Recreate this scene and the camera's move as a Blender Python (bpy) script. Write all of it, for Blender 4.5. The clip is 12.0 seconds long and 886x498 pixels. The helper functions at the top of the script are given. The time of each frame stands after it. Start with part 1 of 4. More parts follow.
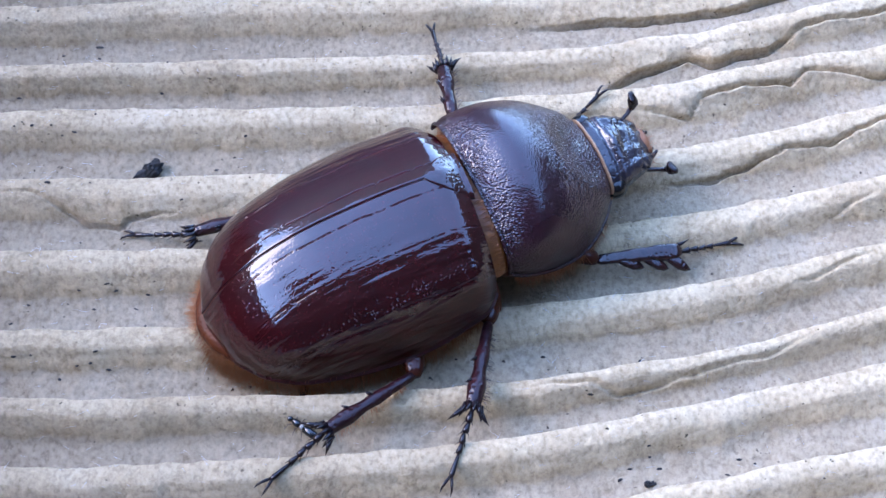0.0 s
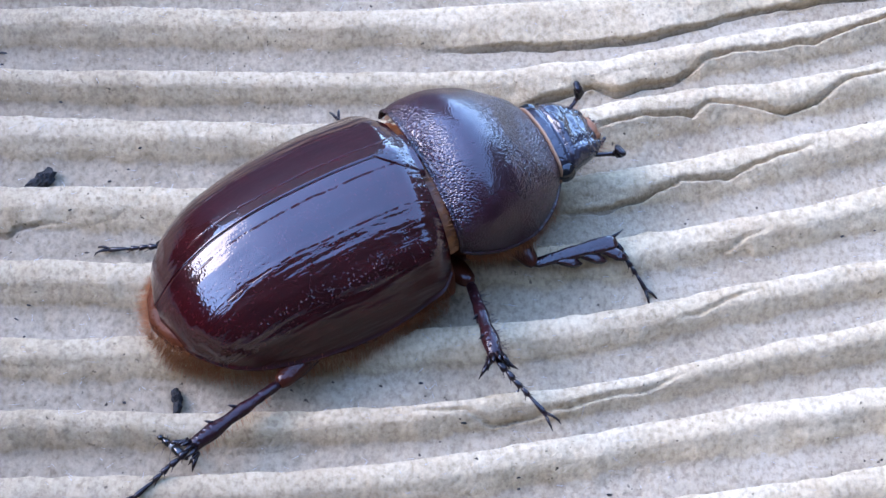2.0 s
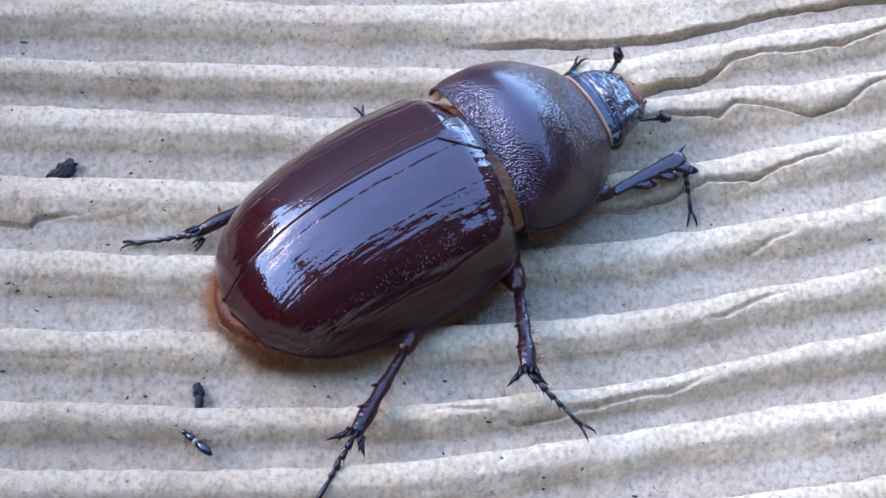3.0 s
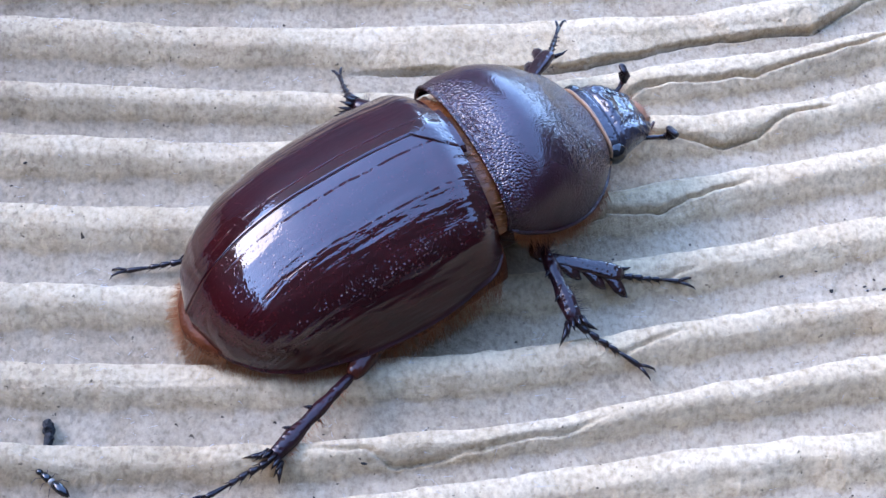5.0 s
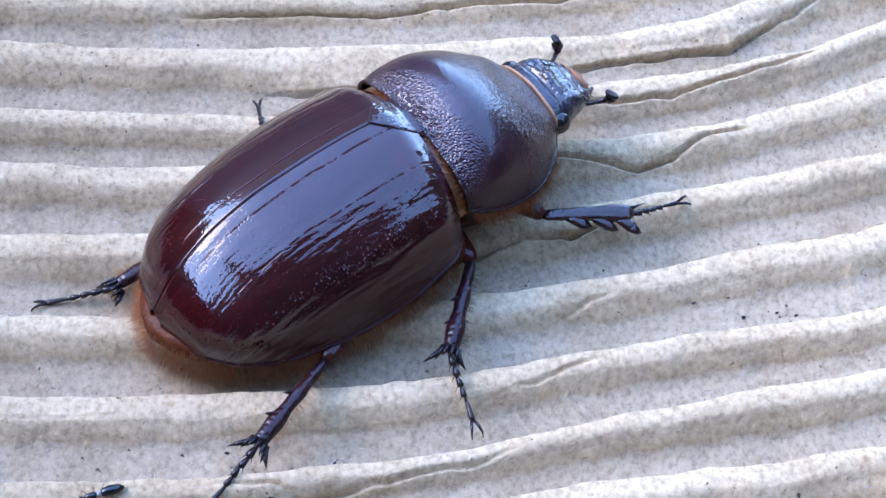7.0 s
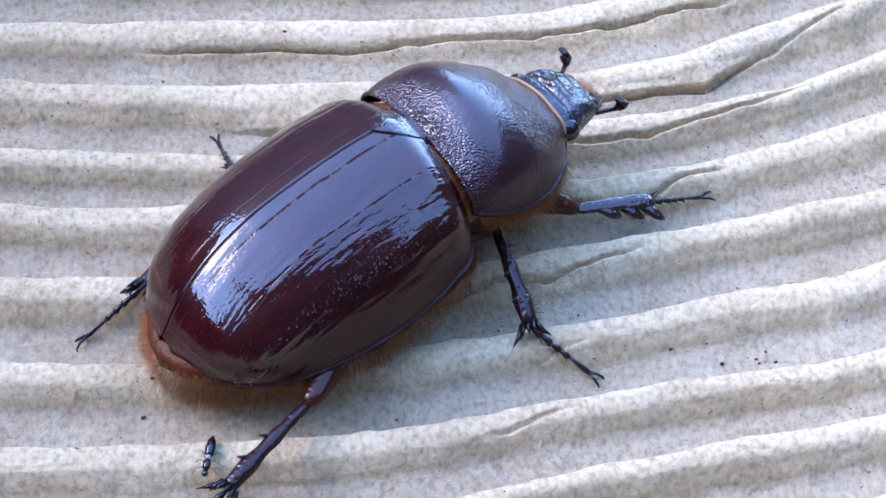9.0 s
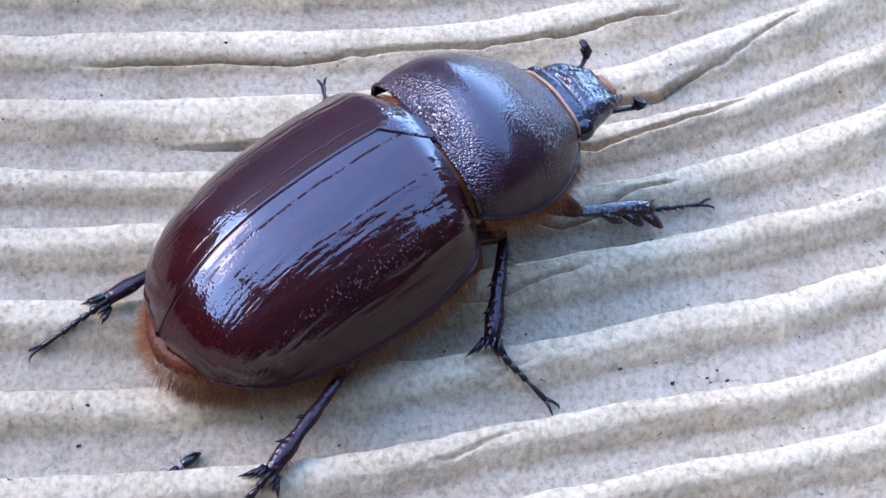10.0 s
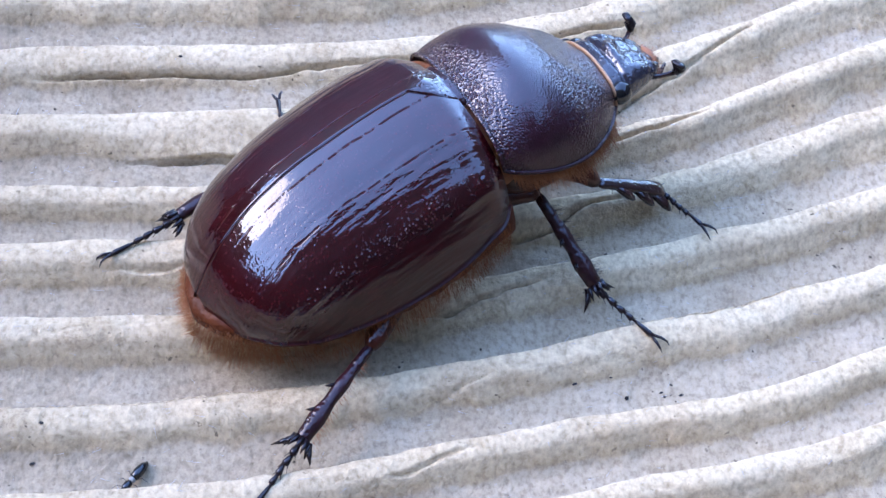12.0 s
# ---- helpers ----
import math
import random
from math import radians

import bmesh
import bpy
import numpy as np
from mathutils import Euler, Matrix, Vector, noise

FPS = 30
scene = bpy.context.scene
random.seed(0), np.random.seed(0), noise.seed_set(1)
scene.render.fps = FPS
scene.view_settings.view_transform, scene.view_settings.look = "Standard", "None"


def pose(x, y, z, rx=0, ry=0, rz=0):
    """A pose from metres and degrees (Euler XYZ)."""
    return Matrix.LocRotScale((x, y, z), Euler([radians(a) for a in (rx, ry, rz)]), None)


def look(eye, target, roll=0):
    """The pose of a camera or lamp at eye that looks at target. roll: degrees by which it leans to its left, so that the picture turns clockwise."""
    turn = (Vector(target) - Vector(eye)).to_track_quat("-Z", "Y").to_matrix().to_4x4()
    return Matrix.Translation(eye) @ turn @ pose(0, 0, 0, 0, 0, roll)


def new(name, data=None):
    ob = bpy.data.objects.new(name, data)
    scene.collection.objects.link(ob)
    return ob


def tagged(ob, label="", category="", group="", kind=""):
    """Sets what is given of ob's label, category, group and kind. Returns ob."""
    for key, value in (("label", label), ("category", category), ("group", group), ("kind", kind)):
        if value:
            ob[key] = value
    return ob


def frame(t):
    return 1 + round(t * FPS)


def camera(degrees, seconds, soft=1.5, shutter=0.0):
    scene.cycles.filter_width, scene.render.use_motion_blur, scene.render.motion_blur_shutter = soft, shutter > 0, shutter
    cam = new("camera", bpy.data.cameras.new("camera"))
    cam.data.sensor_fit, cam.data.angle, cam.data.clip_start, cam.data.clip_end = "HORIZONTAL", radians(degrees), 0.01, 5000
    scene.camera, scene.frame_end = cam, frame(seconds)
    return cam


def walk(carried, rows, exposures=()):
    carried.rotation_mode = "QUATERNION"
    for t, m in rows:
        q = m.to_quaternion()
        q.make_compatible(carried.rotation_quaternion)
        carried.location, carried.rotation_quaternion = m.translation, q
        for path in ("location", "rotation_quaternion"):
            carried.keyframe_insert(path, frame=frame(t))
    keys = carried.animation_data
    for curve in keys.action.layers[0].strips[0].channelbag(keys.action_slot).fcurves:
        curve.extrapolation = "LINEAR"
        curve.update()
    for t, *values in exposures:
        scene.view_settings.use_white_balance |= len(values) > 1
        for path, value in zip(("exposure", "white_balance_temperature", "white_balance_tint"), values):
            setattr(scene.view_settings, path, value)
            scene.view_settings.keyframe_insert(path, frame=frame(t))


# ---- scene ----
# ---- camera ----
cam = camera(27.15, 12.0)
walk(cam, [
    (0, look((-0.01032, -0.07941, 0.12246), (-0.01072, 0.00470, 0.01055), -3.549)),
    (0.5, look((-0.00992, -0.08026, 0.12109), (-0.01029, 0.00490, 0.00997), -3.094)),
    (1, look((-0.00724, -0.08031, 0.11938), (-0.00840, 0.00485, 0.00827), -3.047)),
    (1.5, look((-0.00130, -0.07771, 0.12303), (-0.00305, 0.00620, 0.01097), -2.335)),
    (2, look((-0.00000, -0.07775, 0.12189), (-0.00117, 0.00675, 0.01028), -1.874)),
    (2.5, look((-0.00166, -0.07833, 0.12081), (-0.00248, 0.00641, 0.00938), -1.334)),
    (3, look((-0.00278, -0.07723, 0.12085), (-0.00327, 0.00728, 0.00924), -0.650)),
    (3.2, look((-0.00159, -0.07539, 0.12218), (-0.00234, 0.00899, 0.01047), -0.551)),
    (4.8, look((0.00210, -0.07635, 0.10769), (0.00480, 0.01423, 0.00098), 1.849)),
    (5, look((0.00255, -0.07507, 0.10846), (0.00586, 0.01580, 0.00200), 1.933)),
    (5.5, look((0.00402, -0.07500, 0.11001), (0.00812, 0.01534, 0.00314), 2.699)),
    (6, look((0.00382, -0.07478, 0.10860), (0.00781, 0.01575, 0.00187), 2.623)),
    (6.5, look((0.00563, -0.07231, 0.10901), (0.01057, 0.01708, 0.00137), 2.921)),
    (7, look((0.00581, -0.07146, 0.11052), (0.01265, 0.01785, 0.00292), 3.559)),
    (8.8, look((0.00659, -0.06813, 0.10863), (0.01551, 0.02239, 0.00221), 4.549)),
    (9, look((0.00631, -0.06783, 0.10850), (0.01506, 0.02284, 0.00218), 4.525)),
    (9.5, look((0.00682, -0.06669, 0.10590), (0.01581, 0.02412, -0.00027), 4.411)),
    (10, look((0.00882, -0.06372, 0.10801), (0.01949, 0.02576, 0.00087), 5.031)),
    (10.5, look((0.00888, -0.06459, 0.10589), (0.02009, 0.02504, -0.00108), 5.358)),
    (11, look((0.00873, -0.06311, 0.10744), (0.02119, 0.02587, 0.00008), 6.077)),
    (11.5, look((0.00841, -0.06311, 0.10876), (0.02192, 0.02603, 0.00166), 6.472)),
    (12, look((0.00900, -0.06291, 0.10886), (0.02291, 0.02637, 0.00192), 6.529)),
])

# ---- world, light, exposure ----
world = bpy.data.worlds.new("world")
scene.world = world
world.use_nodes = True
wn = world.node_tree
sky = wn.nodes.new("ShaderNodeTexSky")
sky.sky_type = "NISHITA"
sky.sun_disc = False
sky.ozone_density, sky.dust_density = 4.0, 0.3
sky.sun_elevation, sky.sun_rotation = radians(37), radians(-78.4)
wn.links.new(sky.outputs["Color"], wn.nodes["Background"].inputs["Color"])
wn.nodes["Background"].inputs["Strength"].default_value = 0.15
sun = new("sun", bpy.data.lights.new("sun", "SUN"))
sun.data.energy, sun.data.angle, sun.data.color = 0.2, radians(34), (1.0, 0.8, 0.56)
sun.matrix_world = look((-0.78, 0.16, 0.6), (0, 0, 0))
scene.view_settings.exposure = 3.98
scene.view_settings.use_white_balance = True
scene.view_settings.white_balance_temperature, scene.view_settings.white_balance_tint = 6050, 21

MM = 0.001


# ---- materials ----
def nodes_of(name, rough=0.5, metal=0.0):
    m = bpy.data.materials.new(name)
    m.use_nodes = True
    b = m.node_tree.nodes["Principled BSDF"]
    b.inputs["Roughness"].default_value = rough
    b.inputs["Metallic"].default_value = metal
    return m, m.node_tree, b


def add(tree, kind, **values):
    n = tree.nodes.new(kind)
    for key, value in values.items():
        n.inputs[key.replace("_", " ")].default_value = value
    return n


def coords(tree, which="Object", scale=(1000, 1000, 1000)):
    """Texture coordinates in millimetres."""
    c = tree.nodes.new("ShaderNodeTexCoord")
    m = add(tree, "ShaderNodeMapping", Scale=scale)
    tree.links.new(c.outputs[which], m.inputs["Vector"])
    return m.outputs["Vector"]


def noise_of(tree, vec, scale, detail=4.0, rough=0.55):
    n = add(tree, "ShaderNodeTexNoise", Scale=scale, Detail=detail, Roughness=rough)
    tree.links.new(vec, n.inputs["Vector"])
    return n.outputs["Fac"]


def ramp_of(tree, fac, stops):
    r = tree.nodes.new("ShaderNodeValToRGB")
    while len(r.color_ramp.elements) < len(stops):
        r.color_ramp.elements.new(0.5)
    for e, (p, c) in zip(r.color_ramp.elements, stops):
        e.position, e.color = p, (*c, 1)
    tree.links.new(fac, r.inputs["Fac"])
    return r.outputs["Color"]


def mix_of(tree, a, b, fac, how="MIX"):
    m = tree.nodes.new("ShaderNodeMix")
    m.data_type, m.blend_type = "RGBA", how
    for sock, v in ((m.inputs[0], fac), (m.inputs[6], a), (m.inputs[7], b)):
        if isinstance(v, (int, float)):
            sock.default_value = v
        elif isinstance(v, tuple):
            sock.default_value = (*v, 1)
        else:
            tree.links.new(v, sock)
    return m.outputs[2]


def bump_of(tree, bsdf, height, distance, strength=1.0, after=None):
    n = add(tree, "ShaderNodeBump", Distance=distance, Strength=strength)
    tree.links.new(height, n.inputs["Height"])
    if after:
        tree.links.new(after, n.inputs["Normal"])
    tree.links.new(n.outputs["Normal"], bsdf.inputs["Normal"])
    return n.outputs["Normal"]


def cardboard_material():
    m, t, b = nodes_of("weathered_cardboard", 0.92)
    b.inputs["Specular IOR Level"].default_value = 0.15
    v = coords(t)
    base = ramp_of(t, noise_of(t, v, 0.12, 5), [(0.25, (0.41, 0.30, 0.175)), (0.5, (0.475, 0.36, 0.215)), (0.75, (0.505, 0.395, 0.25))])
    fibre = noise_of(t, coords(t, scale=(1050, 850, 1000)), 2.1, 3, 0.6)
    base = mix_of(t, base, ramp_of(t, fibre, [(0.3, (0.6, 0.58, 0.55)), (0.5, (1.0, 1.0, 1.0)), (0.7, (1.27, 1.27, 1.26))]), 0.78, "MULTIPLY")
    base = mix_of(t, base, ramp_of(t, noise_of(t, v, 4.2, 3, 0.7), [(0.3, (0.72, 0.7, 0.67)), (0.5, (1, 1, 1)), (0.7, (1.18, 1.18, 1.17))]), 0.1, "MULTIPLY")
    stain = ramp_of(t, noise_of(t, v, 0.35, 6, 0.65), [(0.52, (1, 1, 1)), (0.66, (0.66, 0.6, 0.5))])
    base = mix_of(t, base, stain, 0.3, "MULTIPLY")
    speck = ramp_of(t, noise_of(t, v, 2.1, 2, 0.4), [(0.245, (0.1, 0.1, 0.11)), (0.3, (1, 1, 1))])
    patch = ramp_of(t, noise_of(t, v, 0.09, 3), [(0.45, (0, 0, 0)), (0.6, (1, 1, 1))])
    base = mix_of(t, base, mix_of(t, base, speck, 1.0, "MULTIPLY"), patch)
    # the sheet gets darker towards its left end, unevenly
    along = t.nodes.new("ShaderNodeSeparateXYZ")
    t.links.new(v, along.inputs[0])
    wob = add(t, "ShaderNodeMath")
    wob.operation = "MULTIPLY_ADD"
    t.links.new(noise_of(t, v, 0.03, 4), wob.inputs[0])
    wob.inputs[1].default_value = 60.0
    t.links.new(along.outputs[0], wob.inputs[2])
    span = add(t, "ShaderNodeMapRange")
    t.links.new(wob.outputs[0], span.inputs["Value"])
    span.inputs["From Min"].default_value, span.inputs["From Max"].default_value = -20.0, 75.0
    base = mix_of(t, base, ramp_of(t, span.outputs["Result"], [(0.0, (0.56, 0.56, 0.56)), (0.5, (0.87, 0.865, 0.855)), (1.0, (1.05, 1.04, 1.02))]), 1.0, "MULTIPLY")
    # bleached crests over tan paper; ridge light and furrow shade also coloured in
    graded = add(t, "ShaderNodeMath")
    graded.operation = "MULTIPLY_ADD"
    t.links.new(noise_of(t, v, 0.45, 5, 0.65), graded.inputs[0])
    graded.inputs[1].default_value = 1.3
    t.links.new(along.outputs[2], graded.inputs[2])
    base = mix_of(t, base, ramp_of(t, graded.outputs[0], [(0.0, (0.71, 0.73, 0.79)), (0.22, (0.65, 0.62, 0.57)), (0.5, (0.8, 0.77, 0.715)), (0.9, (1.07, 1.06, 1.04))]), 0.9, "MULTIPLY")
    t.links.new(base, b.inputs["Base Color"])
    n1 = bump_of(t, b, fibre, 0.00011, 0.9)
    n2 = bump_of(t, b, noise_of(t, v, 5.0, 4, 0.7), 0.00009, 0.85, n1)
    bump_of(t, b, noise_of(t, v, 0.8, 4, 0.6), 0.0003, 0.7, n2)
    return m


def maths(tree, how, a, b=0.0, c=0.0):
    n = tree.nodes.new("ShaderNodeMath")
    n.operation = how
    for sock, v in zip(n.inputs, (a, b, c)):
        if isinstance(v, (int, float)):
            sock.default_value = v
        else:
            tree.links.new(v, sock)
    return n.outputs[0]


def shell_material(name, dark, warm, rough, grain, depth, rows=False, coat=0.6, gloss=None, waves=3.0, shield=False):
    """Horny shell: dark brown, pitted, with a glossy top layer. rows: dashed furrows along the wing case, 3.5 mm apart."""
    m, t, b = nodes_of(name, rough)
    b.inputs["IOR"].default_value = 1.5
    b.inputs["Specular IOR Level"].default_value = 0.06
    b.inputs["Coat Weight"].default_value = coat
    b.inputs["Coat IOR"].default_value = 1.56
    b.inputs["Coat Roughness"].default_value = rough * 0.35 if gloss is None else gloss
    v = coords(t)
    base = ramp_of(t, noise_of(t, v, 0.5, 6, 0.6), [(0.3, dark), (0.7, warm)])
    cells = add(t, "ShaderNodeTexVoronoi", Scale=grain)
    t.links.new(v, cells.inputs["Vector"])
    pits = ramp_of(t, cells.outputs["Distance"], [(0.0, (0, 0, 0)), (0.45, (1, 1, 1))])
    n2 = bump_of(t, b, pits, depth, 0.6)
    n2 = bump_of(t, b, noise_of(t, v, 0.9, 3, 0.5), depth * waves, 0.5, n2)
    if shield:
        # coarse pits in a band before the hind edge and over the front, a smooth middle, a matt flank
        split = t.nodes.new("ShaderNodeSeparateXYZ")
        t.links.new(v, split.inputs[0])
        place = maths(t, "MULTIPLY_ADD", noise_of(t, v, 0.5, 2), 1.6, maths(t, "SUBTRACT", split.outputs[0], 0.8))
        side = maths(t, "ABSOLUTE", split.outputs[1])
        zone = ramp_of(t, maths(t, "MULTIPLY", place, 1 / 16), [(0.3, (1, 1, 1)), (0.36, (0.6, 0.6, 0.6)), (0.42, (0.1, 0.1, 0.1)), (0.58, (0.15, 0.15, 0.15)), (0.7, (0.8, 0.8, 0.8))])
        coarse = add(t, "ShaderNodeTexVoronoi", Scale=5.0, Randomness=1.0)
        t.links.new(v, coarse.inputs["Vector"])
        hole = ramp_of(t, coarse.outputs["Distance"], [(0.0, (0, 0, 0)), (0.7, (1, 1, 1))])
        n2 = bump_of(t, b, maths(t, "MULTIPLY", hole, zone), 0.00011, 0.7, n2)
        matt = ramp_of(t, maths(t, "MULTIPLY", side, 1 / 10), [(0.5, (1, 1, 1)), (0.75, (0.4, 0.4, 0.4))])
        t.links.new(matt, b.inputs["Coat Weight"])
    if rows:
        u = coords(t, "UV", (1, 1, 1))
        split = t.nodes.new("ShaderNodeSeparateXYZ")
        t.links.new(u, split.inputs[0])
        # shallow lengthwise ripples, stronger on the flank than on the back
        flank = add(t, "ShaderNodeMapRange")
        t.links.new(split.outputs[1], flank.inputs["Value"])
        flank.inputs["From Min"].default_value, flank.inputs["From Max"].default_value = 3.2, 6.0
        flank.inputs["To Min"].default_value, flank.inputs["To Max"].default_value = 0.3, 1.0
        ripple = noise_of(t, coords(t, "UV", (0.15, 0.8, 1)), 1.0, 2, 0.5)
        n2 = bump_of(t, b, maths(t, "MULTIPLY", ripple, flank.outputs["Result"]), 0.0004, 0.6, n2)
        dull = add(t, "ShaderNodeMapRange")
        t.links.new(split.outputs[1], dull.inputs["Value"])
        dull.inputs["From Min"].default_value, dull.inputs["From Max"].default_value = 8.5, 12.0
        dull.inputs["To Min"].default_value, dull.inputs["To Max"].default_value = gloss, 0.3
        t.links.new(dull.outputs["Result"], b.inputs["Coat Roughness"])
        # dashed furrows
        wob = maths(t, "MULTIPLY_ADD", noise_of(t, v, 0.35, 2), 0.35, -0.175)
        row = maths(t, "ADD", split.outputs[1], wob)
        row = maths(t, "FRACT", maths(t, "MULTIPLY_ADD", row, 1 / 3.5, 0.5 - 1.2 / 3.5))
        off = maths(t, "ABSOLUTE", maths(t, "SUBTRACT", row, 0.5))
        line = ramp_of(t, off, [(0.012, (1, 1, 1)), (0.03, (0, 0, 0))])
        dash = ramp_of(t, noise_of(t, coords(t, "UV", (0.9, 0.4, 1)), 1.0, 3, 0.8), [(0.44, (0, 0, 0)), (0.52, (1, 1, 1))])
        furrow = mix_of(t, line, dash, 1.0, "MULTIPLY")
        furrow = mix_of(t, furrow, ramp_of(t, maths(t, "MULTIPLY", split.outputs[1], 1 / 12), [(0.5, (1, 1, 1)), (0.54, (0, 0, 0))]), 1.0, "MULTIPLY")
        furrow = mix_of(t, furrow, ramp_of(t, maths(t, "MULTIPLY_ADD", split.outputs[0], 1 / 20, 1.0), [(0.2, (0, 0, 0)), (0.32, (1, 1, 1))]), 1.0, "MULTIPLY")
        n2 = bump_of(t, b, furrow, -0.00004, 0.6, n2)
        # furrows and the lower flank have less of the glossy layer
        graded = ramp_of(t, maths(t, "MULTIPLY", split.outputs[1], 1 / 12), [(0.72, (1, 1, 1)), (0.88, (0.45, 0.45, 0.45))])
        t.links.new(maths(t, "MULTIPLY", maths(t, "MULTIPLY_ADD", furrow, -0.92, 1.0), graded), b.inputs["Coat Weight"])
        wrinkle = ramp_of(t, maths(t, "MULTIPLY", split.outputs[1], 1 / 12), [(0.34, (0.03, 0.03, 0.03)), (0.42, (1, 1, 1)), (0.55, (1, 1, 1)), (0.66, (0.2, 0.2, 0.2))])
        n2 = bump_of(t, b, maths(t, "MULTIPLY", noise_of(t, coords(t, "UV", (0.5, 1.9, 1)), 1.0, 2, 0.5), wrinkle), 0.00014, 0.6, n2)
        # round pits, deepest along a band low on the flank
        deep = ramp_of(t, maths(t, "MULTIPLY", split.outputs[1], 1 / 12), [(0.2, (0.22, 0.22, 0.22)), (0.45, (0.4, 0.4, 0.4)), (0.6, (0.35, 0.35, 0.35)), (0.66, (2.6, 2.6, 2.6)), (0.73, (2.6, 2.6, 2.6)), (0.8, (0.3, 0.3, 0.3))])
        d = add(t, "ShaderNodeTexVoronoi", Scale=4.4, Randomness=0.8)
        t.links.new(u, d.inputs["Vector"])
        hole = ramp_of(t, d.outputs["Distance"], [(0.1, (0, 0, 0)), (0.32, (1, 1, 1))])
        n2 = bump_of(t, b, maths(t, "MULTIPLY", hole, deep), 0.000034, 0.6, n2)
        pale = ramp_of(t, d.outputs["Distance"], [(0.12, (2.4, 4.2, 3.8)), (0.26, (1, 1, 1))])
        base = mix_of(t, base, pale, 0.8, "MULTIPLY")
    t.links.new(base, b.inputs["Base Color"])
    if coat:
        t.links.new(b.inputs["Normal"].links[0].from_socket, b.inputs["Coat Normal"])
    return m


def plain_material(name, a, c, rough, scale, depth=0.00003):
    m, t, b = nodes_of(name, rough)
    v = coords(t)
    f = noise_of(t, v, scale, 5, 0.6)
    t.links.new(ramp_of(t, f, [(0.3, a), (0.7, c)]), b.inputs["Base Color"])
    bump_of(t, b, f, depth, 0.6)
    return m


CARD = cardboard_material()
ELYTRA = shell_material("elytra_shell", (0.013, 0.0006, 0.0011), (0.028, 0.0015, 0.0019), 0.3, 3.4, 0.000008, True, 1.0, 0.035)
SCUTE = shell_material("scute_shell", (0.013, 0.002, 0.0025), (0.028, 0.004, 0.004), 0.3, 3.0, 0.00005, False, 1.0, 0.12)
PRONOTUM = shell_material("pronotum_shell", (0.014, 0.0026, 0.0048), (0.027, 0.0052, 0.0086), 0.5, 6.5, 0.000026, False, 1.0, 0.12, shield=True)
HEAD = shell_material("head_shell", (0.010, 0.009, 0.014), (0.022, 0.018, 0.024), 0.42, 3.2, 0.00008, False, 1.0, 0.13)
LEG = shell_material("leg_shell", (0.009, 0.003, 0.003), (0.024, 0.006, 0.005), 0.3, 2.5, 0.00005, False, 0.75)
SHIN = shell_material("shin_shell", (0.010, 0.003, 0.004), (0.026, 0.006, 0.006), 0.45, 2.0, 0.00009, False, 0.45)
DARK_LEG = shell_material("dark_leg_shell", (0.006, 0.004, 0.005), (0.015, 0.008, 0.008), 0.3, 2.5, 0.00004, False, 0.45)
FEMUR = shell_material("femur_shell", (0.025, 0.005, 0.0025), (0.055, 0.012, 0.005), 0.34, 2.0, 0.00004, False, 0.35)
BELLY = shell_material("belly_shell", (0.045, 0.01, 0.003), (0.09, 0.024, 0.007), 0.6, 2.2, 0.00008, False, 0.1, 0.3)
MEMBRANE = plain_material("orange_membrane", (0.09, 0.022, 0.002), (0.2, 0.058, 0.004), 0.5, 1.1, 0.0003)
COLLAR = plain_material("tan_collar", (0.24, 0.12, 0.05), (0.36, 0.20, 0.10), 0.55, 2.0)
HAIR = plain_material("orange_hair", (0.2, 0.062, 0.014), (0.33, 0.12, 0.034), 0.6, 1.0)
BRISTLE = plain_material("dark_bristle", (0.02, 0.012, 0.01), (0.05, 0.025, 0.018), 0.5, 1.0)
EYE = plain_material("black_eye", (0.004, 0.004, 0.004), (0.008, 0.008, 0.008), 0.12, 3.0, 0.000005)
SOIL = plain_material("black_soil", (0.004, 0.004, 0.004), (0.016, 0.014, 0.012), 0.9, 3.0, 0.0002)
PALE = plain_material("pale_band", (0.16, 0.15, 0.13), (0.26, 0.25, 0.22), 0.5, 3.0)
FIBRE = plain_material("paper_fibre", (0.34, 0.32, 0.29), (0.42, 0.4, 0.38), 0.9, 0.4)
PAVING = plain_material("dark_paving", (0.05, 0.047, 0.042), (0.085, 0.08, 0.072), 0.9, 0.02, 0.001)
WALL = plain_material("unseen_dark_wall", (0.018, 0.014, 0.012), (0.032, 0.026, 0.022), 0.85, 0.01, 0.001)
PALE_WALL = plain_material("unseen_grey_wall", (0.3, 0.28, 0.25), (0.4, 0.37, 0.33), 0.9, 0.01, 0.001)


# ---- mesh helpers ----
def mesh_object(name, verts, faces, material, smooth=True):
    me = bpy.data.meshes.new(name)
    me.from_pydata([tuple(v) for v in verts], [], faces)
    me.materials.append(material)
    if smooth:
        me.polygons.foreach_set("use_smooth", [True] * len(me.polygons))
    me.update()
    return new(name, me)


def smooth_line(xs, ys, x):
    """A smooth curve through the knots, for arrays."""
    xs, ys, x = np.asarray(xs, float), np.asarray(ys, float), np.asarray(x, float)
    d = np.gradient(ys, xs)
    x = np.clip(x, xs[0], xs[-1])
    k = np.clip(np.searchsorted(xs, x) - 1, 0, len(xs) - 2)
    h = xs[k + 1] - xs[k]
    t = (x - xs[k]) / h
    return ((2 * t**3 - 3 * t**2 + 1) * ys[k] + (t**3 - 2 * t**2 + t) * h * d[k]
            + (3 * t**2 - 2 * t**3) * ys[k + 1] + (t**3 - t**2) * h * d[k + 1])


LATTICES = {}


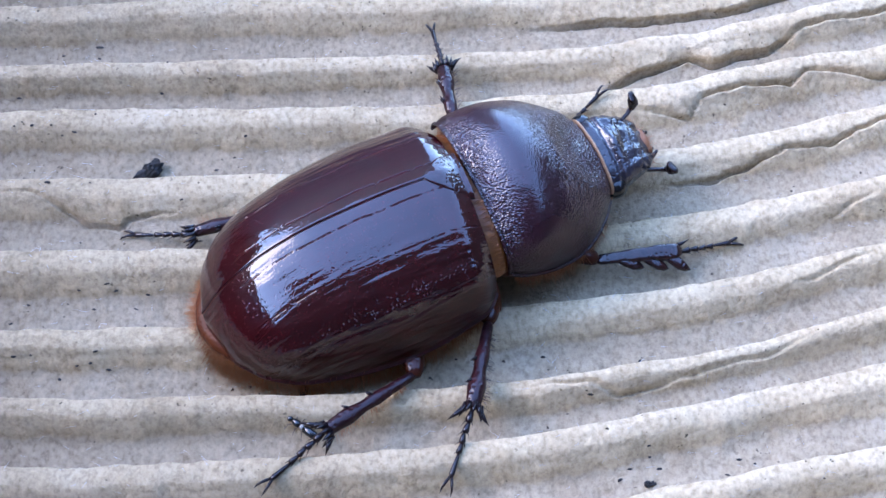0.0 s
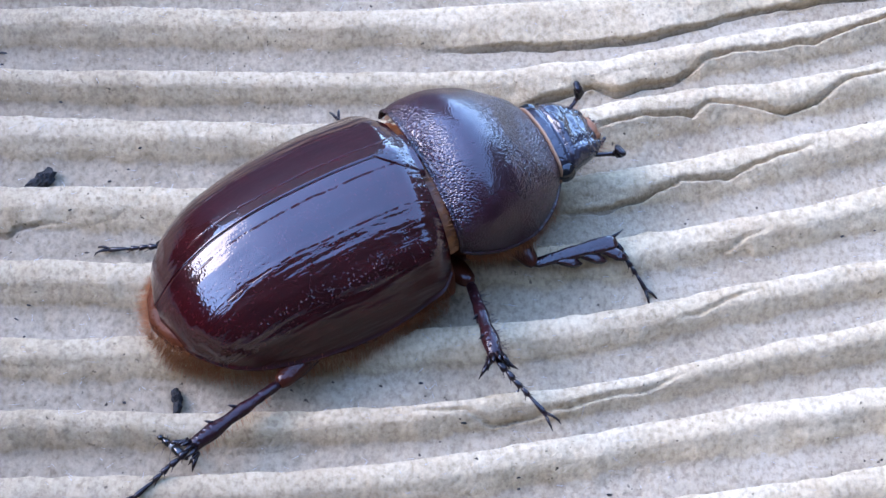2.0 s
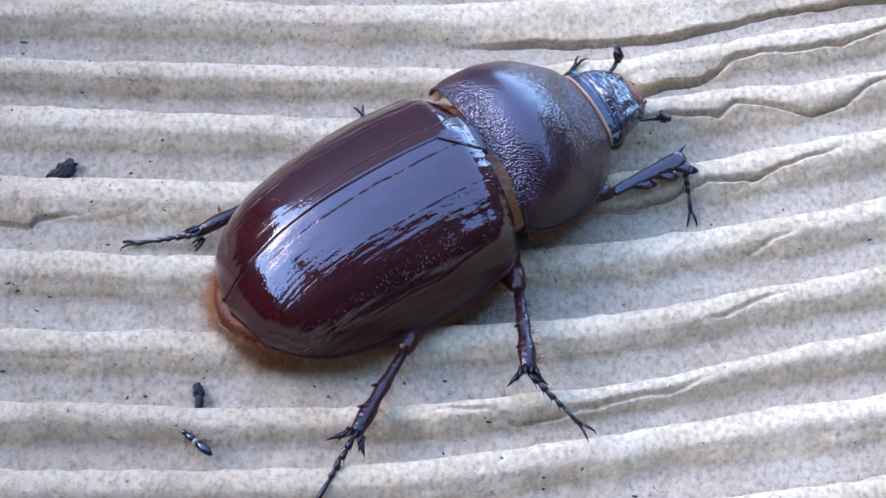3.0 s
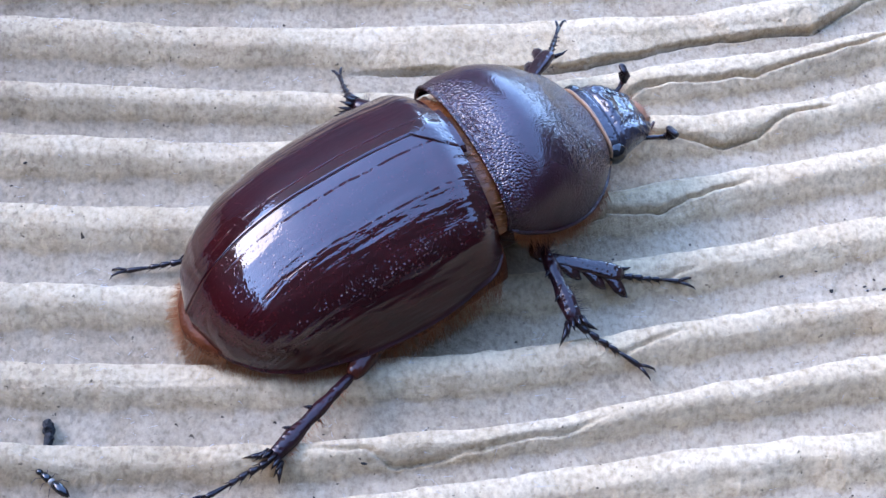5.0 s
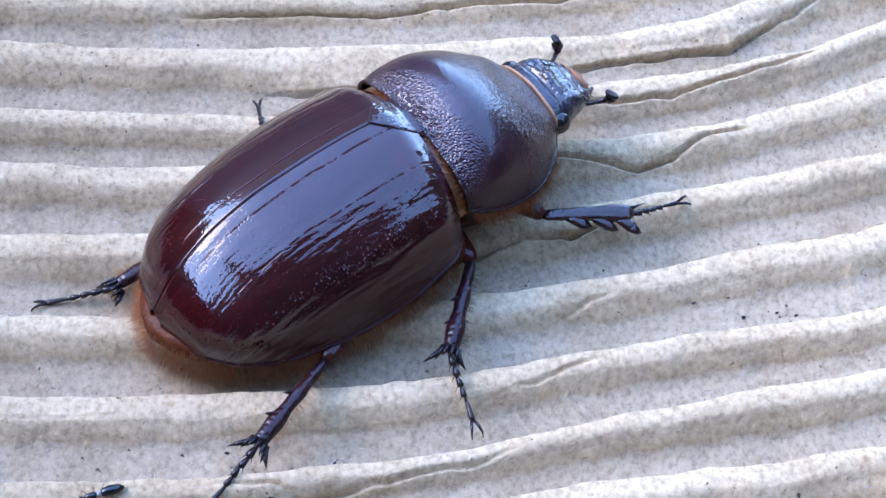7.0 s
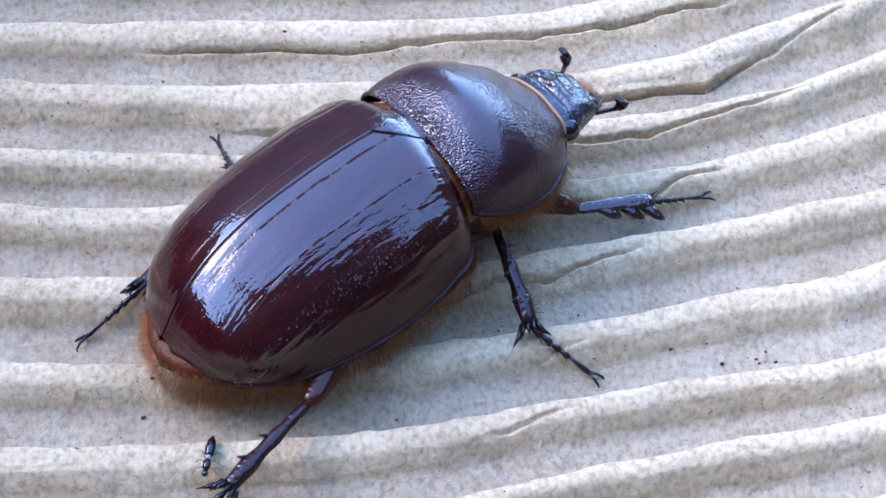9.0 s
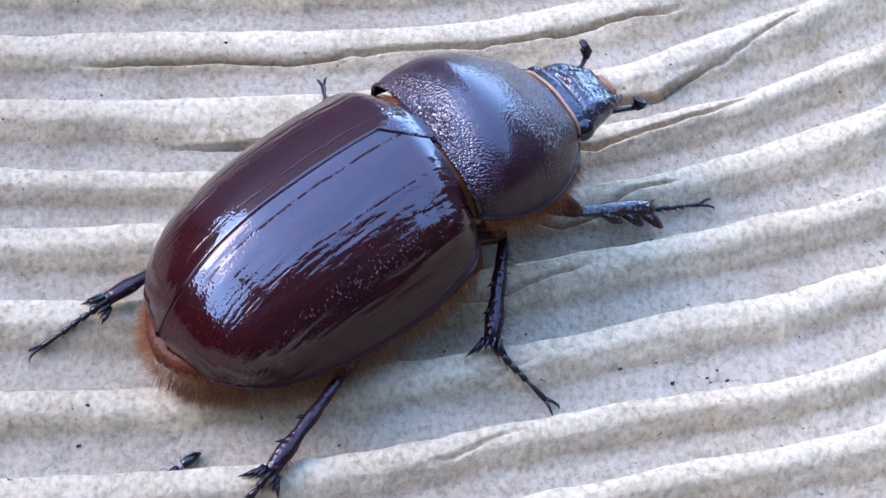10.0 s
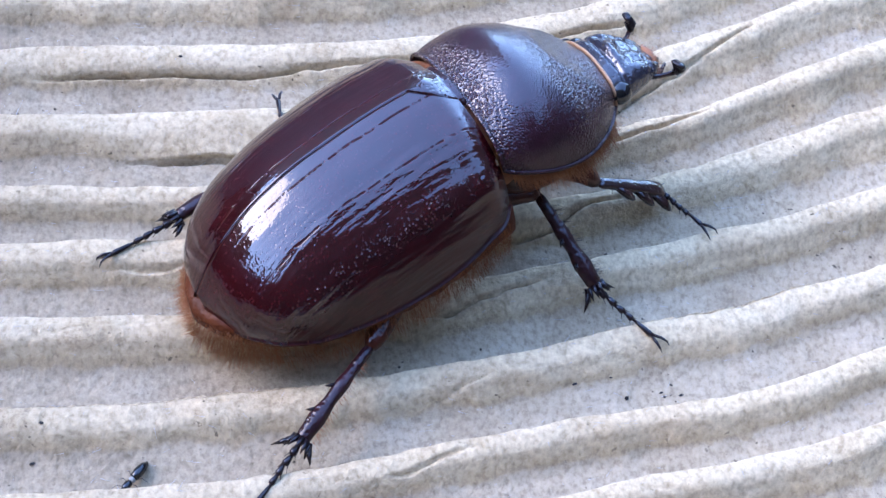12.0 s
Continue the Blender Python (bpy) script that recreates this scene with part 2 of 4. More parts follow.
def value_noise(x, y, seed):
    """Smooth noise between -1 and 1 on a unit lattice, for arrays."""
    if seed not in LATTICES:
        LATTICES[seed] = np.random.default_rng(seed).uniform(-1, 1, (256, 256))
    tab = LATTICES[seed]
    xi, yi = np.floor(x).astype(int), np.floor(y).astype(int)
    fx, fy = x - xi, y - yi
    fx, fy = fx * fx * (3 - 2 * fx), fy * fy * (3 - 2 * fy)

    def at(a, b):
        return tab[a % 256, b % 256]

    return (at(xi, yi) * (1 - fx) * (1 - fy) + at(xi + 1, yi) * fx * (1 - fy)
            + at(xi, yi + 1) * (1 - fx) * fy + at(xi + 1, yi + 1) * fx * fy)


def sheet_faces(n, m, wrap=False):
    """Quads of an n x m lattice of points; wrap joins the last column to the first."""
    cols = m if wrap else m - 1
    return [(i * m + j, i * m + (j + 1) % m, (i + 1) * m + (j + 1) % m, (i + 1) * m + j) for i in range(n - 1) for j in range(cols)]


def box_mesh(lo, hi):
    v = [(x, y, z) for x in (lo[0], hi[0]) for y in (lo[1], hi[1]) for z in (lo[2], hi[2])]
    f = [(0, 1, 3, 2), (4, 6, 7, 5), (0, 4, 5, 1), (2, 3, 7, 6), (0, 2, 6, 4), (1, 5, 7, 3)]
    return v, f


# ---- unseen surround: paving, and walls and a roof added to bound the sky light ----
def unseen_surround():
    # unseen paving, kept dark so the beetle's flank mirrors little light
    v, f = box_mesh((-12, -12, -0.1), (12, 12, -0.0045))
    tagged(mesh_object("ground", v, f, PAVING, False), "unseen dark paving added under the cardboard", "ground", kind="structure")
    # added walls, out of view; heights set by the sky mirrored in the shell
    for name, lo, hi in (("shade_wall_north", (-1.7, 1.5, -0.0045), (0.12, 1.62, 1.85)), ("shade_wall_northeast", (0.12, 1.5, -0.0045), (1.7, 1.6, 0.15)),
                         ("shade_wall_south", (-1.7, -1.22, -0.0045), (1.7, -1.1, 2.4)), ("shade_wall_west", (-1.82, -1.22, -0.0045), (-1.7, 1.62, 0.95)),
                         ("shade_wall_east", (1.7, -1.22, -0.0045), (1.82, 1.62, 1.5))):
        v, f = box_mesh(lo, hi)
        pale = name.startswith("shade_wall_north")
        tagged(mesh_object(name, v, f, PALE_WALL if pale else WALL, False), "unseen plain grey wall added to shape the sky light" if pale else "unseen plain dark wall added to block low sky", "wall", kind="structure")
    # added roof strip, out of view, cuts off the sky to the south
    v, f = box_mesh((-1.82, -1.22, 2.4), (1.82, -0.9, 2.46))
    tagged(mesh_object("ceiling", v, f, WALL, False), "unseen plain dark overhang added to block the southern sky", "ceiling", kind="structure")


unseen_surround()

# ---- the cardboard sheet: lines of its ridges, in mm, from the far one to the near one ----
FLUTE_X = [-48, -30, -12, 0, 9, 18, 27, 36, 46, 58, 75]
FLUTES = [
    [49.1, 49.2, 49.2, 49.5, 49.7, 50.3, 51.9, 54.3, 58.2, 63.8, 70.9],
    [42.7, 42.7, 41.5, 42.0, 42.1, 43.1, 43.9, 45.9, 50.3, 56.1, 63.0],
    [35.5, 34.6, 34.0, 33.9, 34.2, 35.6, 37.4, 39.1, 42.7, 48.3, 55.3],
    [30.0, 28.9, 28.1, 28.2, 28.4, 30.0, 31.2, 33.2, 36.9, 41.4, 47.8],
    [22.4, 21.3, 21.0, 21.0, 21.3, 22.5, 24.7, 26.5, 29.0, 33.2, 39.4],
    [14.6, 13.2, 13.2, 13.5, 14.2, 15.6, 17.2, 19.5, 21.9, 25.7, 31.8],
    [6.2, 5.8, 5.9, 6.3, 7.1, 8.7, 10.5, 12.2, 14.1, 18.4, 24.7],
    [-0.0, -1.2, -1.4, -0.9, 0.3, 2.2, 4.3, 6.2, 8.0, 11.8, 17.2],
    [-6.2, -7.0, -6.9, -5.6, -4.0, -2.5, -1.2, -0.1, 1.5, 4.9, 10.1],
]

# long folds where the paper has buckled under a crest: places in mm along each
CREASES = [
    [(-2, 37.7), (5, 38.0), (11, 37.9), (15, 38.3), (18.5, 38.8), (22.4, 39.9), (27, 41.3), (31, 42.0), (35, 42.7), (38.5, 43.2), (41, 45.2), (44.3, 47.0), (52, 52.5)],
    [(2, 28.8), (5.5, 30.5), (8.1, 31.5), (12.3, 32.6), (14.5, 31.9), (16.4, 32.7), (19.5, 33.2), (23.1, 35.2), (27.9, 35.9), (32.8, 36.8), (36.8, 38.3), (46.6, 42.2)],
    [(6, 26.1), (9.5, 25.9), (11.4, 25.5), (12.6, 27.0), (16.3, 28.0), (20.7, 28.3), (22.2, 29.4), (25.4, 29.3), (29.1, 28.9), (32, 30.0), (35.1, 32.1), (39, 33.0)],
    [(8, 18.3), (12.5, 18.6), (16, 19.7), (19.1, 20.9), (23.5, 21.4), (25.5, 22.5), (28.2, 23.4), (31, 24.2)],
    [(21.2, 13.4), (23.3, 14.5), (26.2, 15.6)],
    [(17, 6.4), (19.3, 7.2), (21.3, 8.2), (25, 9.4)],
    [(-5, -2.0), (0.3, -1.9), (2.5, -2.5), (4.9, -2.0), (8.3, -1.3), (11, -0.5), (14.6, 0.1), (18, 1.4)],
    [(-50, 21.0), (-45.7, 20.8), (-43.1, 19.4), (-41.1, 18.0), (-38.2, 17.6), (-37.2, 18.3), (-33, 18.5)],
    [(-10, 46.5), (1.6, 47.0), (8.1, 46.8), (12, 47.4), (16.2, 48.0), (23.2, 48.6), (31.3, 50.2), (36, 51.8), (42, 53.6)],
    [(-4, 25.8), (1.4, 25.7), (4.6, 26.2)],
]
FOLD_DEPTH = [1.0, 1.0, 0.9, 0.9, 0.4, 0.4, 0.5, 0.35, 1.0, 0.35]


def folds(x, y, h, a, b, amp):
    """The sheet's height with the folds in it: the crest stays high down to the fold, then breaks off. a, b: the crests above and below."""
    for k, line in enumerate(CREASES):
        xs, ys = zip(*line)
        c = np.interp(x, xs, ys) + 0.1 * value_noise(x / 1.4, 0 * x + k * 7.3, 41) + 0.05 * value_noise(x / 0.5, 0 * x + k * 7.3, 42)
        ends = np.clip((x - xs[0]) / min(7, 0.4 * (xs[-1] - xs[0])), 0, 1) * np.clip((xs[-1] - x) / 3, 0, 1)
        much = FOLD_DEPTH[k] * ends * (0.8 + 0.25 * value_noise(x / 4, 0 * x + k * 3.1, 43)) * ((c < a) & (c > b))
        d = y - c
        t = np.clip(d / np.maximum(a - c, 0.3), 0, 1)
        top = amp * (0.66 + 0.32 * t * (2 - t)) - 1.4
        edge = np.clip((d + 0.06) / 0.12, 0, 1)
        h = h + much * (edge * np.clip(top - h, 0, None) - 1.5 * np.exp(-((d + 0.12) / 0.12) ** 2))
    return h


def flute_rows(x):
    rows = [smooth_line(FLUTE_X, r, x) for r in FLUTES]
    top = [rows[0] + 7.6 * k for k in range(8, 0, -1)]
    low = [rows[-1] - 6.9 * k for k in range(1, 10)]
    return np.array(top + rows + low)


def sheet_height(x, y):
    """Height of the sheet's upper paper in mm over a place in mm."""
    rows = flute_rows(x)
    rows = rows + 0.22 * value_noise(x[None] / 4.5, np.arange(len(rows))[:, None] * 5.3 + 0 * x[None], 11) \
        + 0.12 * value_noise(x[None] / 1.3, np.arange(len(rows))[:, None] * 5.3 + 0 * x[None], 12)
    i = np.clip((rows > y).sum(0) - 1, 0, len(rows) - 2)
    a, b = np.take_along_axis(rows, i[None], 0)[0], np.take_along_axis(rows, i[None] + 1, 0)[0]
    u = np.clip((a - y) / (a - b), 0, 1)
    us = [0, 0.03, 0.08, 0.2, 0.29, 0.38, 0.5, 0.66, 0.82, 0.92, 0.96, 1.0]
    hs = [0.78, 0.96, 1.0, 0.97, 0.86, 0.56, 0.25, 0.1, 0.03, 0.04, 0.24, 0.78]
    amp = 2.6 * (1 + 0.16 * value_noise(x / 14, i * 3.7, 5))
    h = amp * smooth_line(us, hs, u) - 1.4
    # the fold under the crest: the paper has buckled into a lip, mostly where the ridges bend
    lip = 0.32 + 0.1 * value_noise(x / 7, i * 2.9, 21) + 0.035 * value_noise(x / 1.9, i * 2.9, 22)
    much = np.clip(np.where((i >= 8) & (i <= 11), 0.3, 0.1) * np.clip((x - 2) / 14, 0, 1) + 0.4 * value_noise(x / 11, i * 4.1 + 0.5, 23) * np.clip((x + 10) / 30, 0.25, 1), 0, 1)
    cliff = amp * smooth_line([-0.25, 0, 0.03, 0.08, 0.3, 0.335, 0.36, 0.5, 0.8, 0.92, 0.96, 1.0],
                              [0.78, 0.78, 0.96, 1.0, 0.95, 0.85, 0.75, 0.54, 0.28, 0.22, 0.34, 0.78], np.where(u < 0.7, np.clip(u - (lip - 0.31) * np.clip(u / 0.2, 0, 1), 0, 0.7), u)) - 1.4
    h = folds(x, y, h + (cliff - h) * much, a, b, amp)
    # small dents and creases of the paper
    h = h + 0.10 * value_noise(x / 3.1, y / 1.9, 7) + 0.05 * value_noise(x / 1.1, y / 0.9, 8) + 0.02 * value_noise(x / 0.5, y / 0.45, 9)
    fold = np.abs(value_noise(x / 17 + 3, y / 8, 31))
    return h - 0.06 * np.exp(-(fold / 0.03) ** 2)


def spread(lo, hi, a, b, fine, coarse):
    return np.concatenate([np.arange(a, lo, coarse), np.arange(lo, hi, fine), np.arange(hi, b + coarse, coarse)])


def cardboard_sheet():
    xs, ys = spread(-52, 66, -120, 140, 0.27, 2.0), spread(-15, 60, -34, 108, 0.09, 0.8)
    gx, gy = np.meshgrid(xs, ys)
    gz = sheet_height(gx.ravel(), gy.ravel())
    nx, ny = len(xs), len(ys)
    idx = np.arange(nx * ny).reshape(ny, nx)
    quads = np.stack([idx[:-1, :-1], idx[:-1, 1:], idx[1:, 1:], idx[1:, :-1]], -1).reshape(-1, 4).tolist()
    edge = np.concatenate([idx[0, :-1], idx[:-1, -1], idx[-1, :0:-1], idx[:0:-1, 0]])
    low = np.stack([gx.ravel()[edge], gy.ravel()[edge], np.full(len(edge), -4.0)], 1)
    v = np.concatenate([np.stack([gx.ravel(), gy.ravel(), gz], 1), low]) * MM
    k, n0 = len(edge), nx * ny
    skirt = [(int(edge[j]), n0 + j, n0 + (j + 1) % k, int(edge[(j + 1) % k])) for j in range(k)]
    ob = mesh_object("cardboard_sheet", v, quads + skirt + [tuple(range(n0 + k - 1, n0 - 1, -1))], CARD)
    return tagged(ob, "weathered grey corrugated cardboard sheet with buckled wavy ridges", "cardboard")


def ground_at(x, y):
    return float(sheet_height(np.array([float(x)]), np.array([float(y)]))[0])


cardboard_sheet()


class Pile:
    """Verts and faces gathered into one mesh, in mm."""

    def __init__(self):
        self.v, self.f = [], []

    def take(self, verts, faces):
        n = len(self.v)
        self.v += [tuple(p) for p in verts]
        self.f += [tuple(n + i for i in q) for q in faces]
        return self

    def cone(self, base, tip, r, sides=5, bend=0.0):
        a, b = Vector(base), Vector(tip)
        d = (b - a).normalized()
        s = d.cross(Vector((0.3, 0.2, 1))).normalized()
        w = d.cross(s)
        n = len(self.v)
        mid = (a + b) / 2 + bend * w
        for c, q in ((a, r), (mid, r * 0.62)):
            for k in range(sides):
                g = 2 * math.pi * k / sides
                self.v.append(tuple(c + q * (math.cos(g) * s + math.sin(g) * w)))
        self.v.append(tuple(b))
        for k in range(sides):
            j = (k + 1) % sides
            self.f.append((n + k, n + j, n + sides + j, n + sides + k))
            self.f.append((n + sides + k, n + sides + j, n + 2 * sides))
        self.f.append(tuple(n + k for k in range(sides))[::-1])
        return self

    def hair(self, base, tip, r):
        a, b = Vector(base), Vector(tip)
        d = (b - a).normalized()
        s = d.cross(Vector((0.2, 0.5, 0.8))).normalized()
        w = d.cross(s)
        n = len(self.v)
        for g in (0.0, 2.1, 4.2):
            self.v.append(tuple(a + r * (math.cos(g) * s + math.sin(g) * w)))
        self.v.append(tuple(b))
        self.f += [(n, n + 1, n + 3), (n + 1, n + 2, n + 3), (n + 2, n, n + 3)]
        return self

    def tube(self, points, radii, sides=10, flat=1.0, square=1.0):
        """A closed tube along points; flat squeezes it in z, square under 1 flattens its faces."""
        p = [Vector(q) for q in points]
        n = len(self.v)
        for k in range(len(p)):
            d = (p[min(k + 1, len(p) - 1)] - p[max(k - 1, 0)]).normalized()
            a = d.cross(Vector((0, 0, 1)))
            if a.length < 1e-3:
                a = d.cross(Vector((0, 1, 0)))
            a.normalize()
            b = a.cross(d)
            for s in range(sides):
                w = 2 * math.pi * s / sides
                c, e = math.cos(w), math.sin(w)
                c, e = math.copysign(abs(c) ** square, c), math.copysign(abs(e) ** square, e)
                self.v.append(tuple(p[k] + float(radii[k]) * (c * a + flat * e * b)))
        self.f += [tuple(n + i for i in q) for q in sheet_faces(len(p), sides, True)]
        self.f.append(tuple(n + i for i in range(sides))[::-1])
        self.f.append(tuple(n + i for i in range((len(p) - 1) * sides, len(p) * sides)))
        return self

    def ball(self, c, r, rings=8, sides=12):
        pts = [(c[0], c[1], c[2] + r[2] * math.cos(math.pi * (k + 0.02) / (rings + 0.04))) for k in range(rings + 1)]
        n = len(self.v)
        for k in range(rings + 1):
            g = math.pi * (k + 0.02) / (rings + 0.04)
            for s in range(sides):
                w = 2 * math.pi * s / sides
                self.v.append((c[0] + r[0] * math.sin(g) * math.cos(w), c[1] + r[1] * math.sin(g) * math.sin(w), pts[k][2]))
        self.f += [tuple(n + i for i in reversed(q)) for q in sheet_faces(rings + 1, sides, True)]
        return self


def part(name, pile, material, parent, label="", smooth=True):
    """One mesh under a thing or a part, from a Pile or (verts, faces) in mm."""
    v, f = (pile.v, pile.f) if isinstance(pile, Pile) else pile
    ob = mesh_object(name, np.asarray(v, float) * MM, f, material, smooth)
    ob.parent = parent
    if label:
        ob["label"] = label
    return ob


def paper_fibres():
    """Loose paper fibres that stand off the ridges."""
    rng = np.random.default_rng(5)
    pile = Pile()
    x, y = rng.uniform(-50, 68, 2600), rng.uniform(-14, 60, 2600)
    z = sheet_height(x, y)
    for k in range(len(x)):
        a, l = rng.normal(0, 0.7) + (math.pi if rng.random() < 0.5 else 0), rng.uniform(0.3, 1.0) * (2.0 if rng.random() < 0.06 else 1)
        p = (x[k], y[k], z[k] - 0.02)
        pile.hair(p, (p[0] + l * math.cos(a), p[1] + l * math.sin(a), p[2] + rng.uniform(0.05, 0.3)), 0.022)
    ob = mesh_object("paper_fibres", np.asarray(pile.v) * MM, pile.f, FIBRE)
    tagged(ob, "fine pale paper fibres standing off the cardboard", "fibres", kind="stuff")


paper_fibres()

# ---- the beetle: x forward, y to its left, z up, in mm from a point of the ground under it ----
PIVOT = Vector((4.0, 0.0, 9.0))


def case_lines(x):
    """Half width, top and rim height of the closed wing cases at x."""
    w = smooth_line([-19, -18.3, -17, -14.5, -11, -6, 0, 2.4, 3.2], [0.7, 3.3, 5.4, 7.4, 8.5, 9.25, 8.95, 8.25, 7.4], x)
    top = smooth_line([-19, -17.5, -15, -11, -6, 0, 1.9, 3.2], [6.1, 8.2, 10.35, 12.3, 13.35, 13.75, 13.62, 12.95], x)
    rim = smooth_line([-19, -14, -6, 3.2], [5.0, 4.6, 4.8, 6.4], x)
    return w, top, rim


def case_point(x, a):
    """A place on the left wing case; a runs from the suture (0) to the rim (1)."""
    w, top, rim = case_lines(x)
    g = a * np.pi / 2
    return 0.025 + w * np.sin(g) ** 0.95, rim + (top - rim) * np.cos(g) ** 0.85


def elytron(side, parent):
    """One wing case, from the suture to its rim; side is +1 for the left one."""
    n, m = 96, 72
    verts, uv = [], []
    s = np.linspace(0, 1, n)
    x = 3.2 - 22.2 * np.sin(s * np.pi / 2) ** 1.15
    for k in range(n):
        arc, last = 0.0, None
        for a in np.linspace(0, 1, m) ** 1.5:
            y, z = case_point(x[k], a)
            arc += 0.0 if last is None else math.hypot(y - last[0], z - last[1])
            last = (y, z)
            seam = math.exp(-(max(y - 0.025, 0) / 0.07) ** 2)
            z = z - 0.1 * seam + 0.5 * math.exp(-y / 3.2)
            # shoulder bump and a dent beside the seam
            z = z + 0.35 * math.exp(-((x[k] - 1.0) / 1.6) ** 2 - ((a - 0.72) / 0.12) ** 2)
            verts.append((x[k], side * y, z))
            uv.append((x[k], arc))
        y, z = last
        for dy, dz in ((0.16, 0.06), (0.2, -0.08), (0.05, -0.24), (-0.35, -0.3)):
            verts.append((x[k], side * max(y + dy, 0.05), z + dz))
            uv.append((x[k], arc))
    cols = m + 4
    faces = sheet_faces(n, cols)
    if side < 0:
        faces = [q[::-1] for q in faces]
    ob = part("elytron", (verts, faces), ELYTRA, parent, "glossy dark reddish-brown wing case with fine rows of pits")
    layer = ob.data.uv_layers.new(name="lines")
    for loop in ob.data.loops:
        layer.data[loop.index].uv = uv[loop.vertex_index]
    return ob


def scutellum(parent):
    pile, n, m = Pile(), 26, 33
    verts = []
    for k in range(n):
        t = k / (n - 1)
        x = 3.6 - 3.3 * t
        half = 2.35 * (1 - t**1.7) ** 0.85 + 0.02
        for j in range(m):
            q = -1 + 2 * j / (m - 1)
            y = q * half
            g = math.asin(min(1, (abs(y) / float(case_lines(min(x, 3.2))[0])) ** (1 / 0.95))) / (math.pi / 2)
            edge = abs(q) ** 14
            z = float(case_point(min(x, 3.2), g)[1]) + 0.2 - 0.4 * edge - 0.04 * max(x - 0.5, 0) + 0.5 * math.exp(-max(abs(y), 0.25) / 3.2)
            verts.append((x, y, z))
    pile.take(verts, sheet_faces(n, m))
    return part("scutellum", pile, SCUTE, parent, "small glossy finely grained plate between the wing cases")


def shield_lines(x):
    w = smooth_line([4, 4.6, 6.5, 9, 12, 14.4, 15.4], [7.0, 7.3, 7.6, 7.5, 6.7, 4.9, 3.7], x)
    top = smooth_line([4, 5, 7.5, 10, 12.5, 15.4], [12.5, 13.05, 13.95, 13.2, 11.5, 9.7], x)
    rim = smooth_line([4, 9, 15.4], [8.9, 7.0, 6.6], x)
    return w, top, rim


def shield_point(x, a):
    """A place on the thorax shield; a from -1 (right rim) to 1 (left rim)."""
    w, top, rim = shield_lines(x)
    g = a * np.pi / 2
    y, z = w * np.sin(g), rim + (top - rim) * np.cos(g) ** 0.8
    # the hollow in front, with a raised lip round it
    r = np.sqrt(((x - 14.8) / 3.2) ** 2 + (y / 3.7) ** 2)
    f = np.clip((1.15 - r) / 0.75, 0, 1)
    z = z - 0.6 * f * f * (3 - 2 * f) + 0.14 * np.exp(-((r - 1.14) / 0.22) ** 2)
    return y, z


def pronotum(parent):
    n, m = 84, 101
    verts = []
    xs = np.linspace(4.05, 15.4, n)
    for x in xs:
        for a in np.linspace(-1, 1, m):
            y, z = shield_point(x, a)
            verts.append((x, float(y), float(z)))
    shield = part("pronotum", (verts, sheet_faces(n, m)), PRONOTUM, parent, "purplish-brown finely grained thorax shield with a hollow in front")
    line = [(float(x), float(shield_point(x, -1)[0]), float(shield_point(x, -1)[1])) for x in xs[::-1]]
    line += [(4.05 - 0.15 * math.cos(a * 1.57), float(shield_point(4.05, a)[0]), float(shield_point(4.05, a)[1])) for a in np.linspace(-1, 1, 40)[1:-1]]
    line += [(float(x), float(shield_point(x, 1)[0]), float(shield_point(x, 1)[1])) for x in xs]
    part("rim", Pile().tube(line, [0.17] * len(line), 8), PRONOTUM, shield, "rounded dark rim")
    line = [(15.45 + 0.12 * math.cos(a * 1.5), float(shield_point(15.4, a)[0]), float(shield_point(15.4, a)[1])) for a in np.linspace(-0.98, 0.98, 34)]
    part("collar", Pile().tube(line, [0.13] * len(line), 8, 1.2), COLLAR, shield, "tan collar edge")
    rng = np.random.default_rng(8)
    pile = Pile()
    for side in (-1, 1):
        for _ in range(1000):
            x = rng.uniform(4.6, 14.8)
            w, _, rim = shield_lines(x)
            y0, z0 = side * (float(w) - rng.uniform(0.1, 0.9)), float(rim) - rng.uniform(0.1, 0.6)
            l = rng.uniform(0.7, 1.9)
            out = rng.uniform(0.2, 0.8)
            pile.hair((x, y0, z0), (x + rng.normal(0.15, 0.35), y0 + side * out * l, z0 - l * 0.8), 0.03)
    part("hair_fringe", pile, HAIR, shield, "fringe of orange hair under the shield")
    return shield


